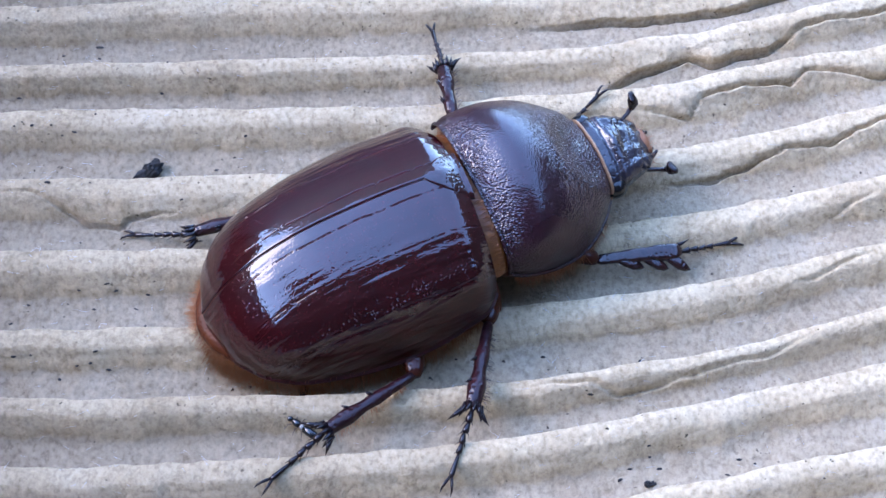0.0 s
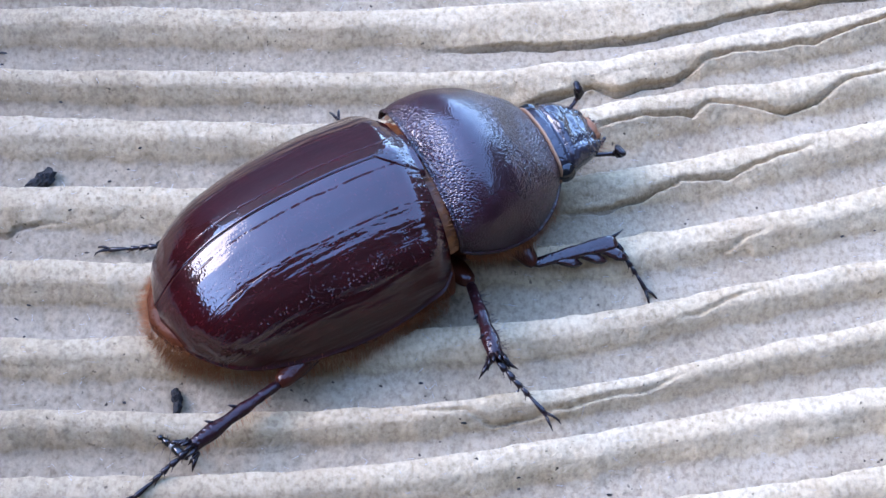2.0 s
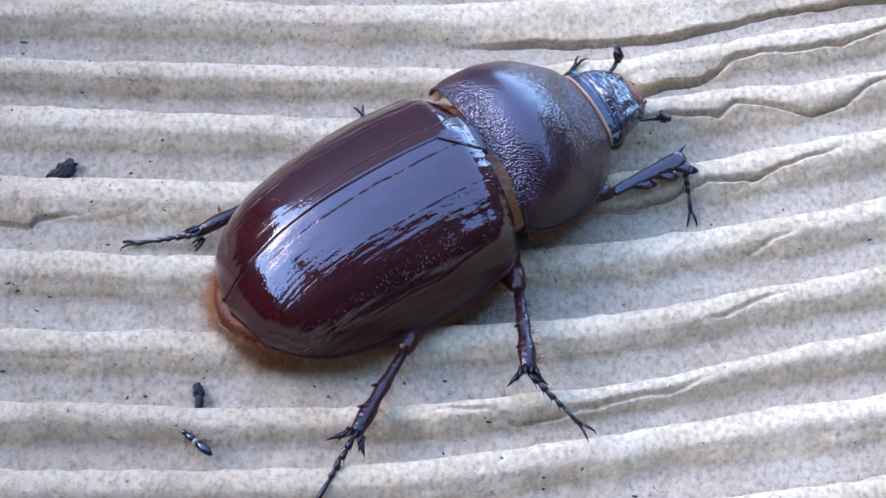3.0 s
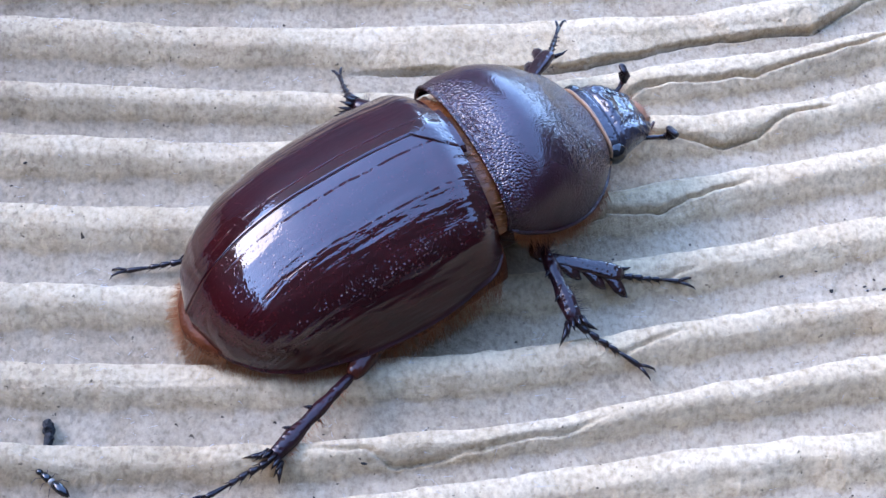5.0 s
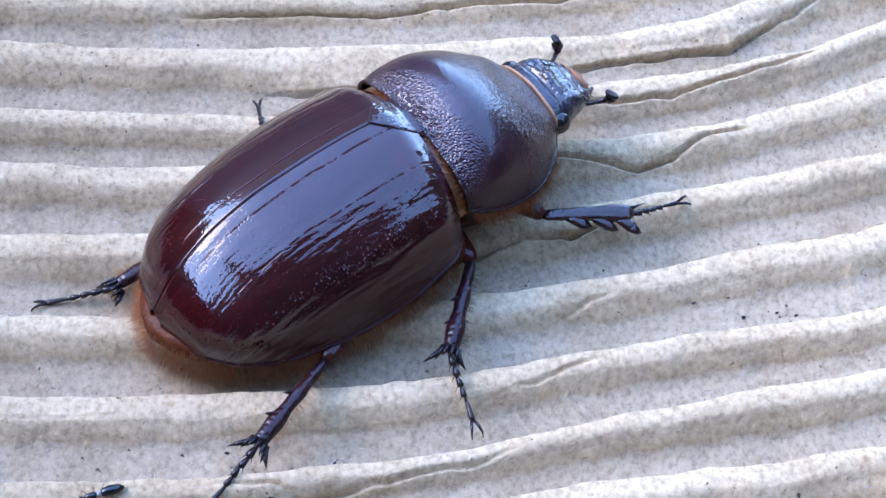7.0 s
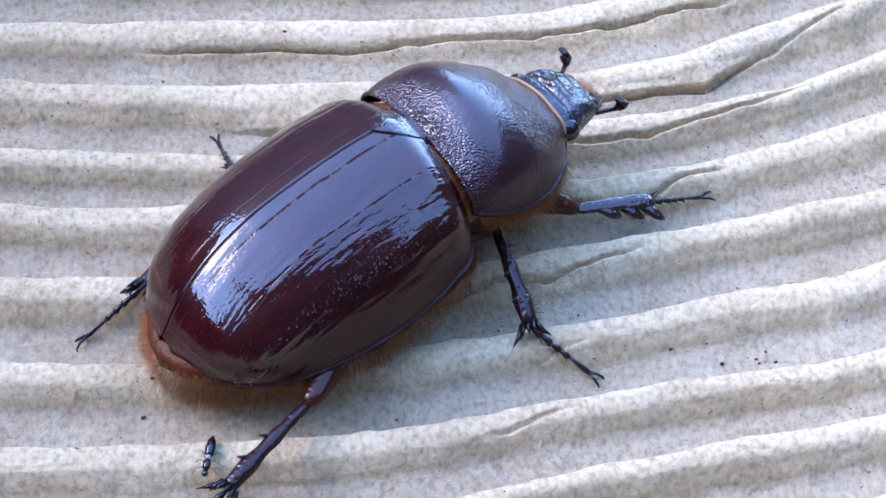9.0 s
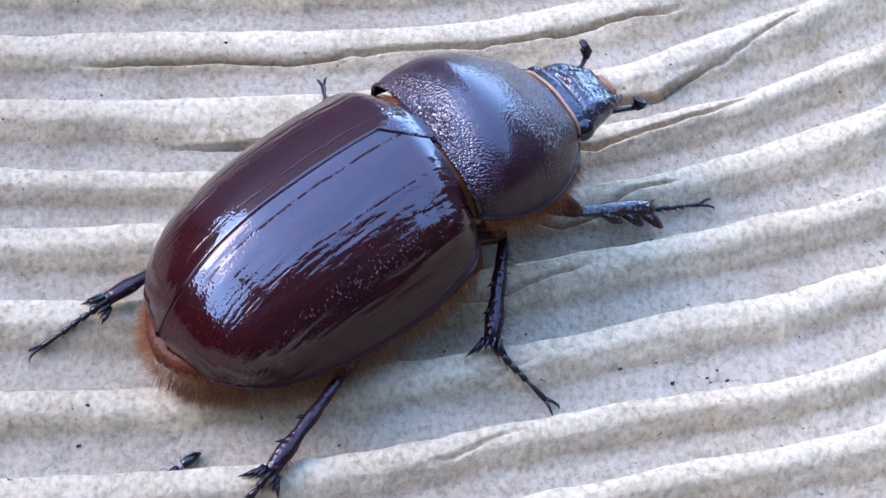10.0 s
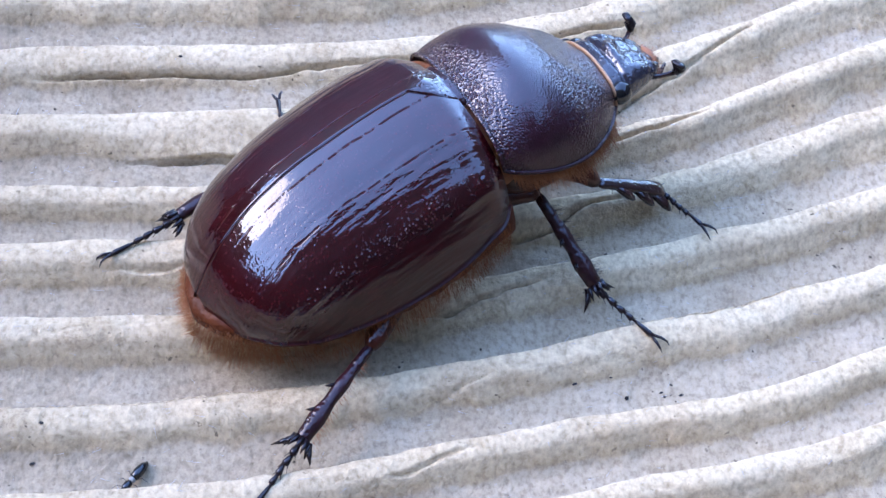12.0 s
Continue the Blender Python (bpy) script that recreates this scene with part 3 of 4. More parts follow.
def head(parent):
    xs = [14.4, 15.2, 16.2, 17.4, 18.4, 19.2, 19.9, 20.5]
    w = [3.1, 3.35, 3.45, 3.3, 3.0, 2.75, 2.4, 1.8]
    top = [8.4, 8.75, 8.95, 8.95, 8.65, 8.2, 7.6, 7.0]
    low = [5.8, 5.6, 5.4, 5.4, 5.6, 5.9, 6.2, 6.5]
    verts, n, m = [], 64, 56
    for x in np.linspace(14.4, 20.5, n):
        hw, t, b = (float(smooth_line(xs, c, x)) for c in (w, top, low))
        for k in range(m):
            g = 2 * math.pi * k / m
            c, s = math.cos(g), math.sin(g)
            y = hw * math.copysign(abs(c) ** 0.8, c)
            z = (t + b) / 2 + (t - b) / 2 * math.copysign(abs(s) ** 0.75, s)
            if s > 0:
                z += 0.5 * math.exp(-((x - 17.3) / 0.5) ** 2 - (y / 0.55) ** 2) - 0.3 * math.exp(-((x - 18.6) / 0.8) ** 2 - (y / 1.2) ** 2)
                rough = min(max((x - 16.6) / 0.8, 0.0), 1.0)
                z += rough * (0.1 * float(value_noise(np.array(x * 1.5), np.array(y * 1.5 + 40), 3)) + 0.09 * float(value_noise(np.array(x * 3.7), np.array(y * 3.7 + 40), 6)))
                z -= 0.22 * math.exp(-((x - 16.7) / 0.22) ** 2) + 0.2 * math.exp(-((abs(y) - 2.0 + 0.25 * (x - 17)) / 0.2) ** 2) * rough
            verts.append((x, y, z))
    faces = sheet_faces(n, m, True) + [tuple(range(m))[::-1], tuple(range((n - 1) * m, n * m))]
    skull = part("head", (verts, [q[::-1] for q in faces]), HEAD, parent, "black coarsely pitted head")
    for side in (-1, 1):
        part("eye", Pile().ball((16.1, side * 3.15, 7.3), (1.0, 0.9, 0.95), 12, 18), EYE, skull, "glossy black eye")
        # feeler: stalk, then a club of three leaves
        a = [(18.4, side * 1.75, 6.7), (19.0, side * 2.2, 6.7), (19.7, side * 2.5, 6.6), (20.5, side * 2.8, 6.6), (21.1, side * 3.2, 6.8)]
        feeler = part("antenna", Pile().tube(a, [0.32, 0.26, 0.19, 0.18, 0.22], 8), LEG, skull, "thin dark brown feeler")
        club = Pile()
        for k in range(3):
            b = Vector((21.0 + 0.05 * k, side * (3.0 + 0.2 * k), 6.8))
            club.tube([b, b + Vector((0.25, side * 0.25, 0.45)), b + Vector((0.1, side * 0.35, 1.0)), b + Vector((-0.2, side * 0.3, 1.25))], [0.22, 0.44, 0.46, 0.2], 10, 0.6)
        part("club", club, DARK_LEG, feeler, "dark leaf-shaped club")
        palp = [(19.4, side * 0.9, 5.9), (20.3, side * 1.3, 5.6), (21.0, side * 1.2, 5.6), (21.6, side * 0.9, 5.9)]
        part("palp", Pile().tube(palp, [0.2, 0.22, 0.2, 0.12], 8), LEG, skull, "reddish-brown mouth feeler")
        part("mandible", Pile().tube([(19.6, side * 0.9, 6.4), (20.4, side * 1.15, 6.5), (21.0, side * 0.8, 6.7)], [0.45, 0.42, 0.12], 10, 0.7), DARK_LEG, skull, "black jaw")
    rng = np.random.default_rng(4)
    tuft = Pile()
    for _ in range(330):
        y = rng.uniform(-1.9, 1.9)
        x = 20.5 - abs(y) * 0.45 + rng.uniform(-0.3, 0.3)
        l = rng.uniform(0.6, 1.3)
        tuft.hair((x, y, rng.uniform(6.0, 7.0)), (x + 0.8 * l, y + 0.45 * l * y + rng.normal(0, 0.15), rng.uniform(5.8, 7.2)), 0.035)
    tuft.ball((20.45, 0.0, 6.75), (0.55, 1.0, 0.5), 10, 16)
    tuft.ball((20.6, -0.75, 6.6), (0.4, 0.5, 0.4), 8, 12)
    tuft.ball((20.55, 0.7, 6.62), (0.42, 0.5, 0.4), 8, 12)
    part("mouth_hair", tuft, HAIR, skull, "orange tuft of hair at the mouth")
    return skull


def trunk(parent):
    """Underside: belly, breast and the orange band between shield and wing cases."""
    n, m = 44, 28
    xs = np.linspace(-19.7, 3.4, n)
    verts = []
    for x in xs:
        w = float(smooth_line([-19.7, -19.4, -18.5, -17, -14, -10, -4, 3.4], [0.4, 1.6, 3.3, 5.0, 7.4, 8.5, 8.9, 7.6], x))
        lo = float(smooth_line([-19.9, -18, -12, -4, 3.4], [4.0, 3.2, 2.3, 1.6, 1.5], x))
        hi = float(smooth_line([-19.9, -19, -17, -14, 3.4], [5.0, 5.4, 6.0, 6.6, 8.0], x))
        ring = 1 + 0.012 * math.sin(x * 2.6)
        for k in range(m):
            g = 2 * math.pi * k / m
            c, s = math.cos(g), math.sin(g)
            verts.append((x, w * ring * math.copysign(abs(c) ** 0.6, c), (hi + lo) / 2 + (hi - lo) / 2 * math.copysign(abs(s) ** 0.65, s)))
    faces = sheet_faces(n, m, True) + [tuple(range(m))[::-1], tuple(range((n - 1) * m, n * m))]
    belly = part("abdomen", (verts, [q[::-1] for q in faces]), BELLY, parent, "glossy orange-brown hind body under the wing cases")
    rng = np.random.default_rng(9)
    pile = Pile()
    for _ in range(7500):
        x = rng.uniform(-19.7, 3.0) if rng.random() < 0.75 else rng.uniform(-19.8, -16)
        side = rng.choice((-1, 1))
        w = float(smooth_line([-19.7, -19.4, -18.5, -17, -14, -10, -4, 3.4], [0.4, 1.6, 3.3, 5.0, 7.4, 8.5, 8.9, 7.6], x))
        back = max(0.0, (-15.5 - x) / 4)
        a = (x - 0.1, side * (w - rng.uniform(0.0, 0.5)), rng.uniform(2.0, 5.0))
        l = rng.uniform(0.4, 1.15) * (1 + 0.4 * min(back, 1.0))
        out = Vector((-0.25 - 0.8 * back, side * 0.75, -0.55)).normalized() * l
        pile.hair(a, (a[0] + out.x + rng.normal(0, 0.18), a[1] + out.y + rng.normal(0, 0.15), max(a[2] + out.z + rng.normal(0, 0.2), 1.6)), 0.016)
    part("hair_fringe", pile, HAIR, belly, "fringe of fine orange hair")
    breast = Pile().ball((8.4, 0, 5.4), (6.8, 6.4, 4.1), 16, 30)
    part("breast", breast, FEMUR, parent, "brown underside of the thorax")
    verts = []
    for k, (x, sw, dz) in enumerate(((1.8, 0.9, -1.9), (2.8, 0.97, -0.8), (3.5, 0.98, -0.45), (4.3, 0.95, -0.7), (5.6, 0.88, -1.6))):
        for a in np.linspace(-0.86, 0.86, 41):
            g = a * math.pi / 2
            verts.append((x, 7.4 * sw * math.sin(g), 6.4 + (13.0 + dz - 6.4) * math.copysign(abs(math.cos(g)) ** 0.85, math.cos(g))))
    band = part("neck_band", (verts, sheet_faces(5, 41)), MEMBRANE, parent, "orange skin band between shield and wing cases")
    pile = Pile()
    for _ in range(160):
        g = rng.uniform(-0.84, 0.84) * math.pi / 2
        y, z = 7.15 * math.sin(g), 6.4 + 6.05 * abs(math.cos(g)) ** 0.85
        pile.hair((4.2, y, z), (3.2 + rng.normal(0, 0.2), y * 1.02 + rng.normal(0, 0.1), z + rng.uniform(0.05, 0.35)), 0.03)
    part("hair_fringe", pile, HAIR, band, "short orange hair")


def femur(parent, length, r):
    pile = Pile().tube([(length * t, 0.25 * math.sin(3 * t), 0) for t in np.linspace(-0.12, 1.04, 14)],
                       [r * q for q in (0.45, 0.7, 0.88, 0.98, 1.0, 1.0, 0.97, 0.92, 0.86, 0.78, 0.7, 0.62, 0.52, 0.3)], 14, 0.75)
    return part("femur", pile, FEMUR, parent, "stout reddish-brown thigh")


def tibia(parent, length, kind, side):
    n = 18
    t = np.linspace(0, 1, n)
    if kind == "front":
        r, flat, stuff = 0.42 + 0.34 * t**1.1, 0.55, LEG
    else:
        r, flat, stuff = (0.42 + 0.34 * t**1.4 if kind == "mid" else 0.4 + 0.3 * t**1.4), 0.85, SHIN
    r[0], r[-1], r[-2] = 0.25, r[-2] * 0.45, r[-2] * 0.92
    r = r * (1 + (0.05 if kind == "front" else 0.12) * np.sin(t * 19) * (t > 0.25))
    pile = Pile().tube([(length * q, 0, 0.25 * math.sin(2.2 * q)) for q in t], list(r), 16, flat, 0.6 if kind == "front" else 1.0)
    shin = part("tibia", pile, stuff, parent, "dark glossy shin with teeth")
    if kind == "front":
        for q, l in ((0.4, 0.7), (0.68, 1.05), (0.93, 1.35)):
            rr = 0.36 + 0.28 * q
            tooth = Pile().tube([(length * q - 1.2, side * rr * 0.1, 0.12), (length * q - 0.3, side * (rr - 0.1), 0.12), (length * q + 0.3, side * (rr + l * 0.4), 0.06), (length * q + 0.75, side * (rr + l * 0.62), -0.06), (length * q + 1.1, side * (rr + l * 0.7), -0.2)],
                                [0.3, 0.55, 0.48, 0.3, 0.05], 12, 0.55, 0.75)
            part("tooth", tooth, stuff, shin, "blunt outer tooth")
        part("spur", Pile().cone((length * 0.95, -side * 0.5, 0), (length + 1.1, -side * 1.15, -0.2), 0.2, 7, 0.1), DARK_LEG, shin, "pointed spur")
    else:
        for q, up in ((0.45, 0.5), (0.7, 0.7)):
            rr = 0.36 + 0.3 * q
            tooth = Pile()
            for w in (-0.9, -0.2, 0.5):
                tooth.cone((length * q, side * rr * math.cos(w) * 0.7, rr * 0.7 * math.sin(w + 0.9)), (length * q + 0.55, side * (rr + 0.42) * math.cos(w), (rr + 0.35) * math.sin(w + 0.9)), 0.2, 5)
            part("tooth", tooth, DARK_LEG, shin, "row of short teeth")
        for s, l in ((-1, 1.9), (1, 1.5)):
            part("spur", Pile().cone((length * 0.97, s * 0.5, -0.1), (length + 0.62 * l, s * (0.5 + 0.68 * l), -0.35), 0.3, 8, 0.15 * s), DARK_LEG, shin, "long black spur")
        crown = Pile()
        for k in range(7):
            w = -0.4 + k * 0.62
            crown.cone((length * 0.96, 0.62 * math.cos(w), 0.55 * math.sin(w)), (length + 0.8, 0.95 * math.cos(w), 0.85 * math.sin(w)), 0.24, 6)
        part("crown", crown, DARK_LEG, shin, "ring of short black teeth")
    rng = np.random.default_rng(12)
    hairs = Pile()
    for _ in range(28 if kind == "front" else 70):
        q, w = rng.uniform(0.15, 0.95), rng.uniform(-0.6, 0.9)
        rr = 0.45 + 0.4 * q
        d = -side if kind != "front" else rng.choice((-1, 1))
        hairs.hair((length * q, d * rr * 0.8, w * 0.3), (length * q + rng.uniform(0.1, 0.5), d * (rr + rng.uniform(0.25, 0.75)), w), 0.022)
    part("bristles", hairs, BRISTLE if kind != "hind" else HAIR, shin, "short stiff bristles")
    return shin


def tarsus(parent, length, thick=1.0):
    """Five beads and two claws, along x, sagging a little towards the end."""
    pile, rng = Pile(), np.random.default_rng(int(length * 10))
    k = length / 6.6
    at = 0.0
    for i, l in enumerate((1.05, 0.9, 0.85, 0.85, 2.05)):
        l *= k
        z = -0.05 * i
        r = 0.29 * thick * (1 - 0.07 * i)
        swing = 0.07 * math.sin(i * 2.2)
        pile.tube([(at - 0.05, swing, z), (at + 0.3 * l, swing * 0.5, z + 0.03), (at + 0.8 * l, 0, z - 0.02), (at + l, 0, z - 0.05)], [r * 0.5, r * 0.75, r * 1.1, r * 0.7], 10)
        if i < 4:
            for s in (-1, 1):
                pile.cone((at + 0.85 * l, s * r * 0.7, z - 0.1), (at + rng.uniform(1.15, 1.5) * l, s * (r + rng.uniform(0.08, 0.28)), z - 0.25), 0.045, 4)
        at += l
    foot = part("tarsus", pile, DARK_LEG, parent, "thin black beaded foot")
    for s in (-1, 1):
        part("claw", Pile().tube([(at - 0.15, s * 0.06, -0.22), (at + 0.45, s * 0.26, -0.1), (at + 0.95, s * 0.4, -0.22), (at + 1.25, s * 0.42, -0.6)], [0.13, 0.12, 0.08, 0.02], 7), DARK_LEG, foot, "curved black claw")
    return foot


def leg(parent, kind, side):
    """Hip place, lengths and the three moving parts of a leg."""
    hip, thigh, shin, foot, r = {"front": ((9.0, 3.5, 4.2), 4.4, 7.2, 5.4, 1.25), "mid": ((3.0, 3.6, 4.0), 4.4, 8.4, 6.6, 1.3),
                                 "hind": ((-4.5, 4.4, 4.0), 6.2, 8.8, 6.4, 1.4)}[kind]
    bend = {"front": Vector((-0.35, 0.8 * side, -0.3)), "mid": Vector((1, 0.2 * side, 0.0)), "hind": Vector((0.5, side, 0.0))}[kind]
    return dict(hip=Vector((hip[0], side * hip[1], hip[2])), thigh=thigh, shin=shin, foot=foot, side=side, bend=bend,
                parts=(femur(parent, thigh, r), tibia(parent, shin, kind, side), tarsus(parent, foot, 0.9 if kind == "front" else 1.0)))


beetle = new("beetle")
tagged(beetle, "large glossy reddish-brown rhinoceros beetle walking over cardboard", "beetle")
elytron(1, beetle)
elytron(-1, beetle)
scutellum(beetle)
SHIELD = pronotum(beetle)
SKULL = head(beetle)
trunk(beetle)
RF, RM, RH = leg(beetle, "front", -1), leg(beetle, "mid", -1), leg(beetle, "hind", -1)
LF, LM, LH = leg(beetle, "front", 1), leg(beetle, "mid", 1), leg(beetle, "hind", 1)


# ---- small things on the cardboard ----
def small_insect():
    """Tiny dark insect with a pale waist, along x."""
    ob = new("small_insect")
    tagged(ob, "tiny black insect with a pale waist on the cardboard", "insect")
    part("hind_body", Pile().tube([(-1.7, 0, 0.35), (-1.3, 0, 0.4), (-0.7, 0, 0.42), (-0.2, 0, 0.38), (0.0, 0, 0.36)], [0.1, 0.3, 0.38, 0.32, 0.18], 12), EYE, ob, "shiny black hind body")
    part("waist", Pile().tube([(-0.08, 0, 0.37), (0.08, 0, 0.38), (0.25, 0, 0.37)], [0.22, 0.27, 0.2], 12), PALE, ob, "pale waist band")
    part("front_body", Pile().tube([(0.2, 0, 0.37), (0.5, 0, 0.4), (0.9, 0, 0.4), (1.1, 0, 0.36)], [0.18, 0.29, 0.26, 0.16], 12), EYE, ob, "black front body")
    part("head", Pile().ball((1.35, 0, 0.36), (0.27, 0.24, 0.22)), EYE, ob, "black head")
    for s in (-1, 1):
        part("antenna", Pile().hair((1.5, s * 0.1, 0.4), (2.2, s * 0.5, 0.5), 0.03), BRISTLE, ob, "fine feeler")
        for k, x in enumerate((-0.1, 0.35, 0.8)):
            part("leg", Pile().tube([(x, s * 0.15, 0.3), (x + (k - 1) * 0.25, s * 0.55, 0.5), (x + (k - 1) * 0.45, s * 0.9, 0.03)], [0.035, 0.03, 0.02], 6), BRISTLE, ob, "thin dark leg")
    return ob


def soil_crumb(x, y, blobs, label, lift=-0.1):
    rng = np.random.default_rng(int(abs(x) * 10))
    pile = Pile().ball((0, 0, 0), (1, 1, 1), 18, 26)
    lumps = [(Vector((p, q, h + r * 0.7)), r) for p, q, h, r in blobs]
    mid = sum((c for c, r in lumps), Vector()) / len(lumps)
    mid = min((c for c, r in lumps), key=lambda c: (c - mid).length)
    for k, v in enumerate(pile.v):
        d = Vector(v).normalized()
        reach = 0.1
        for c, r in lumps:
            o = mid - c
            along_d = o.dot(d)
            inside = along_d * along_d - o.dot(o) + r * r
            if inside > 0:
                reach = max(reach, math.sqrt(inside) - along_d)
        pile.v[k] = tuple(mid + d * reach * rng.uniform(0.82, 1.15))
    ob = mesh_object("soil_crumb", np.asarray(pile.v) * MM, pile.f, SOIL, False)
    ob.matrix_world = pose(x * MM, y * MM, (ground_at(x, y) + lift) * MM)
    return tagged(ob, label, "crumb", group="crumbs on the cardboard")


INSECT = small_insect()
soil_crumb(-36.3, 23.2, [(0.5, 0.35, 0, 0.7), (0.95, 0.95, 0.3, 0.5), (0.7, 1.3, 0.3, 0.3), (1.3, 0.5, 0.1, 0.3), (-0.3, 0.0, 0, 0.5), (-0.9, -0.35, 0, 0.4), (-1.5, -0.55, 0, 0.25), (0.1, 0.65, 0.1, 0.45), (-0.6, 0.3, 0.2, 0.2)], "ragged black crumb of soil lying in a furrow", 0.15)
soil_crumb(-22.7, 0.5, [(0.0, 0.9, 0, 0.4), (0.15, 0.3, 0, 0.45), (0.25, -0.3, 0, 0.4), (0.1, -0.9, 0, 0.38)], "curved black crumb of soil standing across a furrow", 0.1)
soil_crumb(3.9, -10.1, [(0, 0, 0, 0.28), (0.4, 0.05, 0, 0.22)], "small black grain of soil")
soil_crumb(36.0, 14.4, [(0, 0, 0, 0.15), (0.1, 0.12, 0, 0.1)], "small black grain of soil")
soil_crumb(38.9, 14.6, [(0, 0, 0, 0.11)], "small black grain of soil")
soil_crumb(4.5, 1.2, [(0, 0, 0, 0.12), (0.2, 0.3, 0, 0.1), (0.35, 0.6, 0, 0.08)], "thin dark sliver of soil")


# small grains of soil, by their places on the sheet in mm: on its left end, and on the rest
LEFT_END = [
    (-49.2, 39.1), (-44.7, 38.1), (-41.4, 38.8), (-41.4, 37.7), (-34.6, 34.5), (-48.3, 32.9), (-43.6, 31.4), (-31.8, 30.6), (-35.3, 32.3),
    (-47.2, 28.4), (-46.3, 28.0), (-47.9, 28.1), (-44.6, 27.9), (-43.7, 27.2), (-42.6, 27.3), (-41.5, 29.5), (-40.9, 29.6), (-40.7, 28.7),
    (-39.5, 29.8), (-27.5, 26.0), (-28.6, 24.6), (-30.2, 23.6), (-44.4, 21.4), (-40.7, 21.1), (-32.8, 19.0), (-44.1, 14.6), (-42.7, 14.1),
    (-41.6, 14.8), (-40.6, 14.9), (-41.6, 16.4), (-45.4, 9.9), (-46.8, 8.4), (-41.1, 10.6), (-39.9, 9.2), (-38.7, 10.8), (-36.4, 9.0),
    (-35.4, 10.0), (-35.6, 7.4), (-38.0, 10.4), (-45.8, 4.0), (-44.4, 4.0), (-40.7, 3.1), (-39.6, 3.2), (-39.1, 3.8), (-38.2, 2.8),
    (-42.2, 2.4), (-33.7, -6.0),
]
REST = [
    (-33.6, -6.9), (-26.8, 0.8), (-3.2, 1.9), (0.1, -2.7), (2.6, -8.9), (4.2, -7.5), (4.2, -8.1), (4.9, -8.9), (1.8, -9.7),
    (11.1, -8.4), (12.3, -8.8), (10.1, -9.6), (7.1, -10.5), (2.5, 48.0), (3.0, 35.3), (-6.9, 9.3), (32.1, 15.2), (34.9, 15.8),
    (40.2, 14.7), (-6.3, 11.6), (38.7, 14.9),
]


def soil_grains():
    """Grains of soil, each a lump of its own shape and turn."""
    rng = random.Random(17)
    shapes = []
    for k in range(5):
        pile = Pile().ball((0, 0, 0), (0.2 + 0.07 * k, 0.16, 0.11), 5, 8)
        me = bpy.data.meshes.new("soil_grain")
        me.from_pydata([tuple(c * MM * rng.uniform(0.75, 1.25) for c in v) for v in pile.v], [], pile.f)
        me.materials.append(SOIL)
        shapes.append(me)
    for k, (x, y) in enumerate(LEFT_END + REST):
        ob = new("soil_grain", shapes[rng.choice((0, 0, 1, 1, 2, 3, 4))])
        size = rng.uniform(0.45, 0.85)
        ob.matrix_world = pose(x * MM, y * MM, (ground_at(x, y) + 0.05) * MM, 0, 0, rng.uniform(-30, 30)) @ Matrix.Scale(size, 4)
        tagged(ob, "tiny dark grain of soil lying on the cardboard", "grain", group="grains on the cardboard")


soil_grains()


# ---- what moves ----
# seconds, then the beetle's place in mm and its lean, pitch and heading in degrees
BODY_WAY = [
    (0, -12.02, 11.37, -1.77, 4.5, -2.3, 19.2),
    (0.5, -9.45, 10.35, -1.99, 2.9, -1.4, 16.3),
    (1, -7.94, 11.72, -1.99, 1.3, -0.5, 21.4),
    (1.5, -6.84, 13.34, -1.86, -1.5, 1.7, 24.8),
    (2, -6.62, 13.71, -1.37, -0.6, 0.1, 25.5),
    (2.5, -6.28, 14.76, -1.99, -0.2, -0.4, 27.4),
    (3, -3.93, 15.80, -1.92, 0.3, -0.5, 30.8),
    (3.2, -2.84, 15.52, -1.12, -0.7, -0.2, 30.7),
    (4.8, 3.95, 16.84, -0.61, -0.5, -6.9, 25.7),
    (5, 4.57, 17.18, -0.66, -1.2, -6.7, 27.4),
    (5.5, 4.75, 18.70, -1.08, -3.8, -4.1, 29.2),
    (6, 5.69, 19.20, -0.94, -2.5, -4, 29.8),
    (6.5, 7.20, 20.28, -0.58, -1.2, -6, 32.2),
    (7, 7.40, 21.16, -0.97, -1.3, -2.7, 34.3),
    (8.8, 10.23, 22.58, 0.33, -4.2, -3.8, 38.5),
    (9, 10.46, 23.17, 0.01, -4.2, -3.6, 37),
    (9.5, 14.12, 24.37, 0.27, -2.7, -5.4, 36.1),
    (10, 15.21, 24.78, 1.00, -2.4, -5.3, 33.9),
    (10.5, 17.66, 25.56, 1.49, -4.4, -9.1, 34.5),
    (11, 19.03, 27.21, 1.98, -4.9, -5.1, 34.1),
    (11.5, 20.30, 27.78, 2.20, -5.8, -6.1, 32.7),
    (12, 21.72, 28.77, 2.21, -5.7, -8.5, 31.3),
]
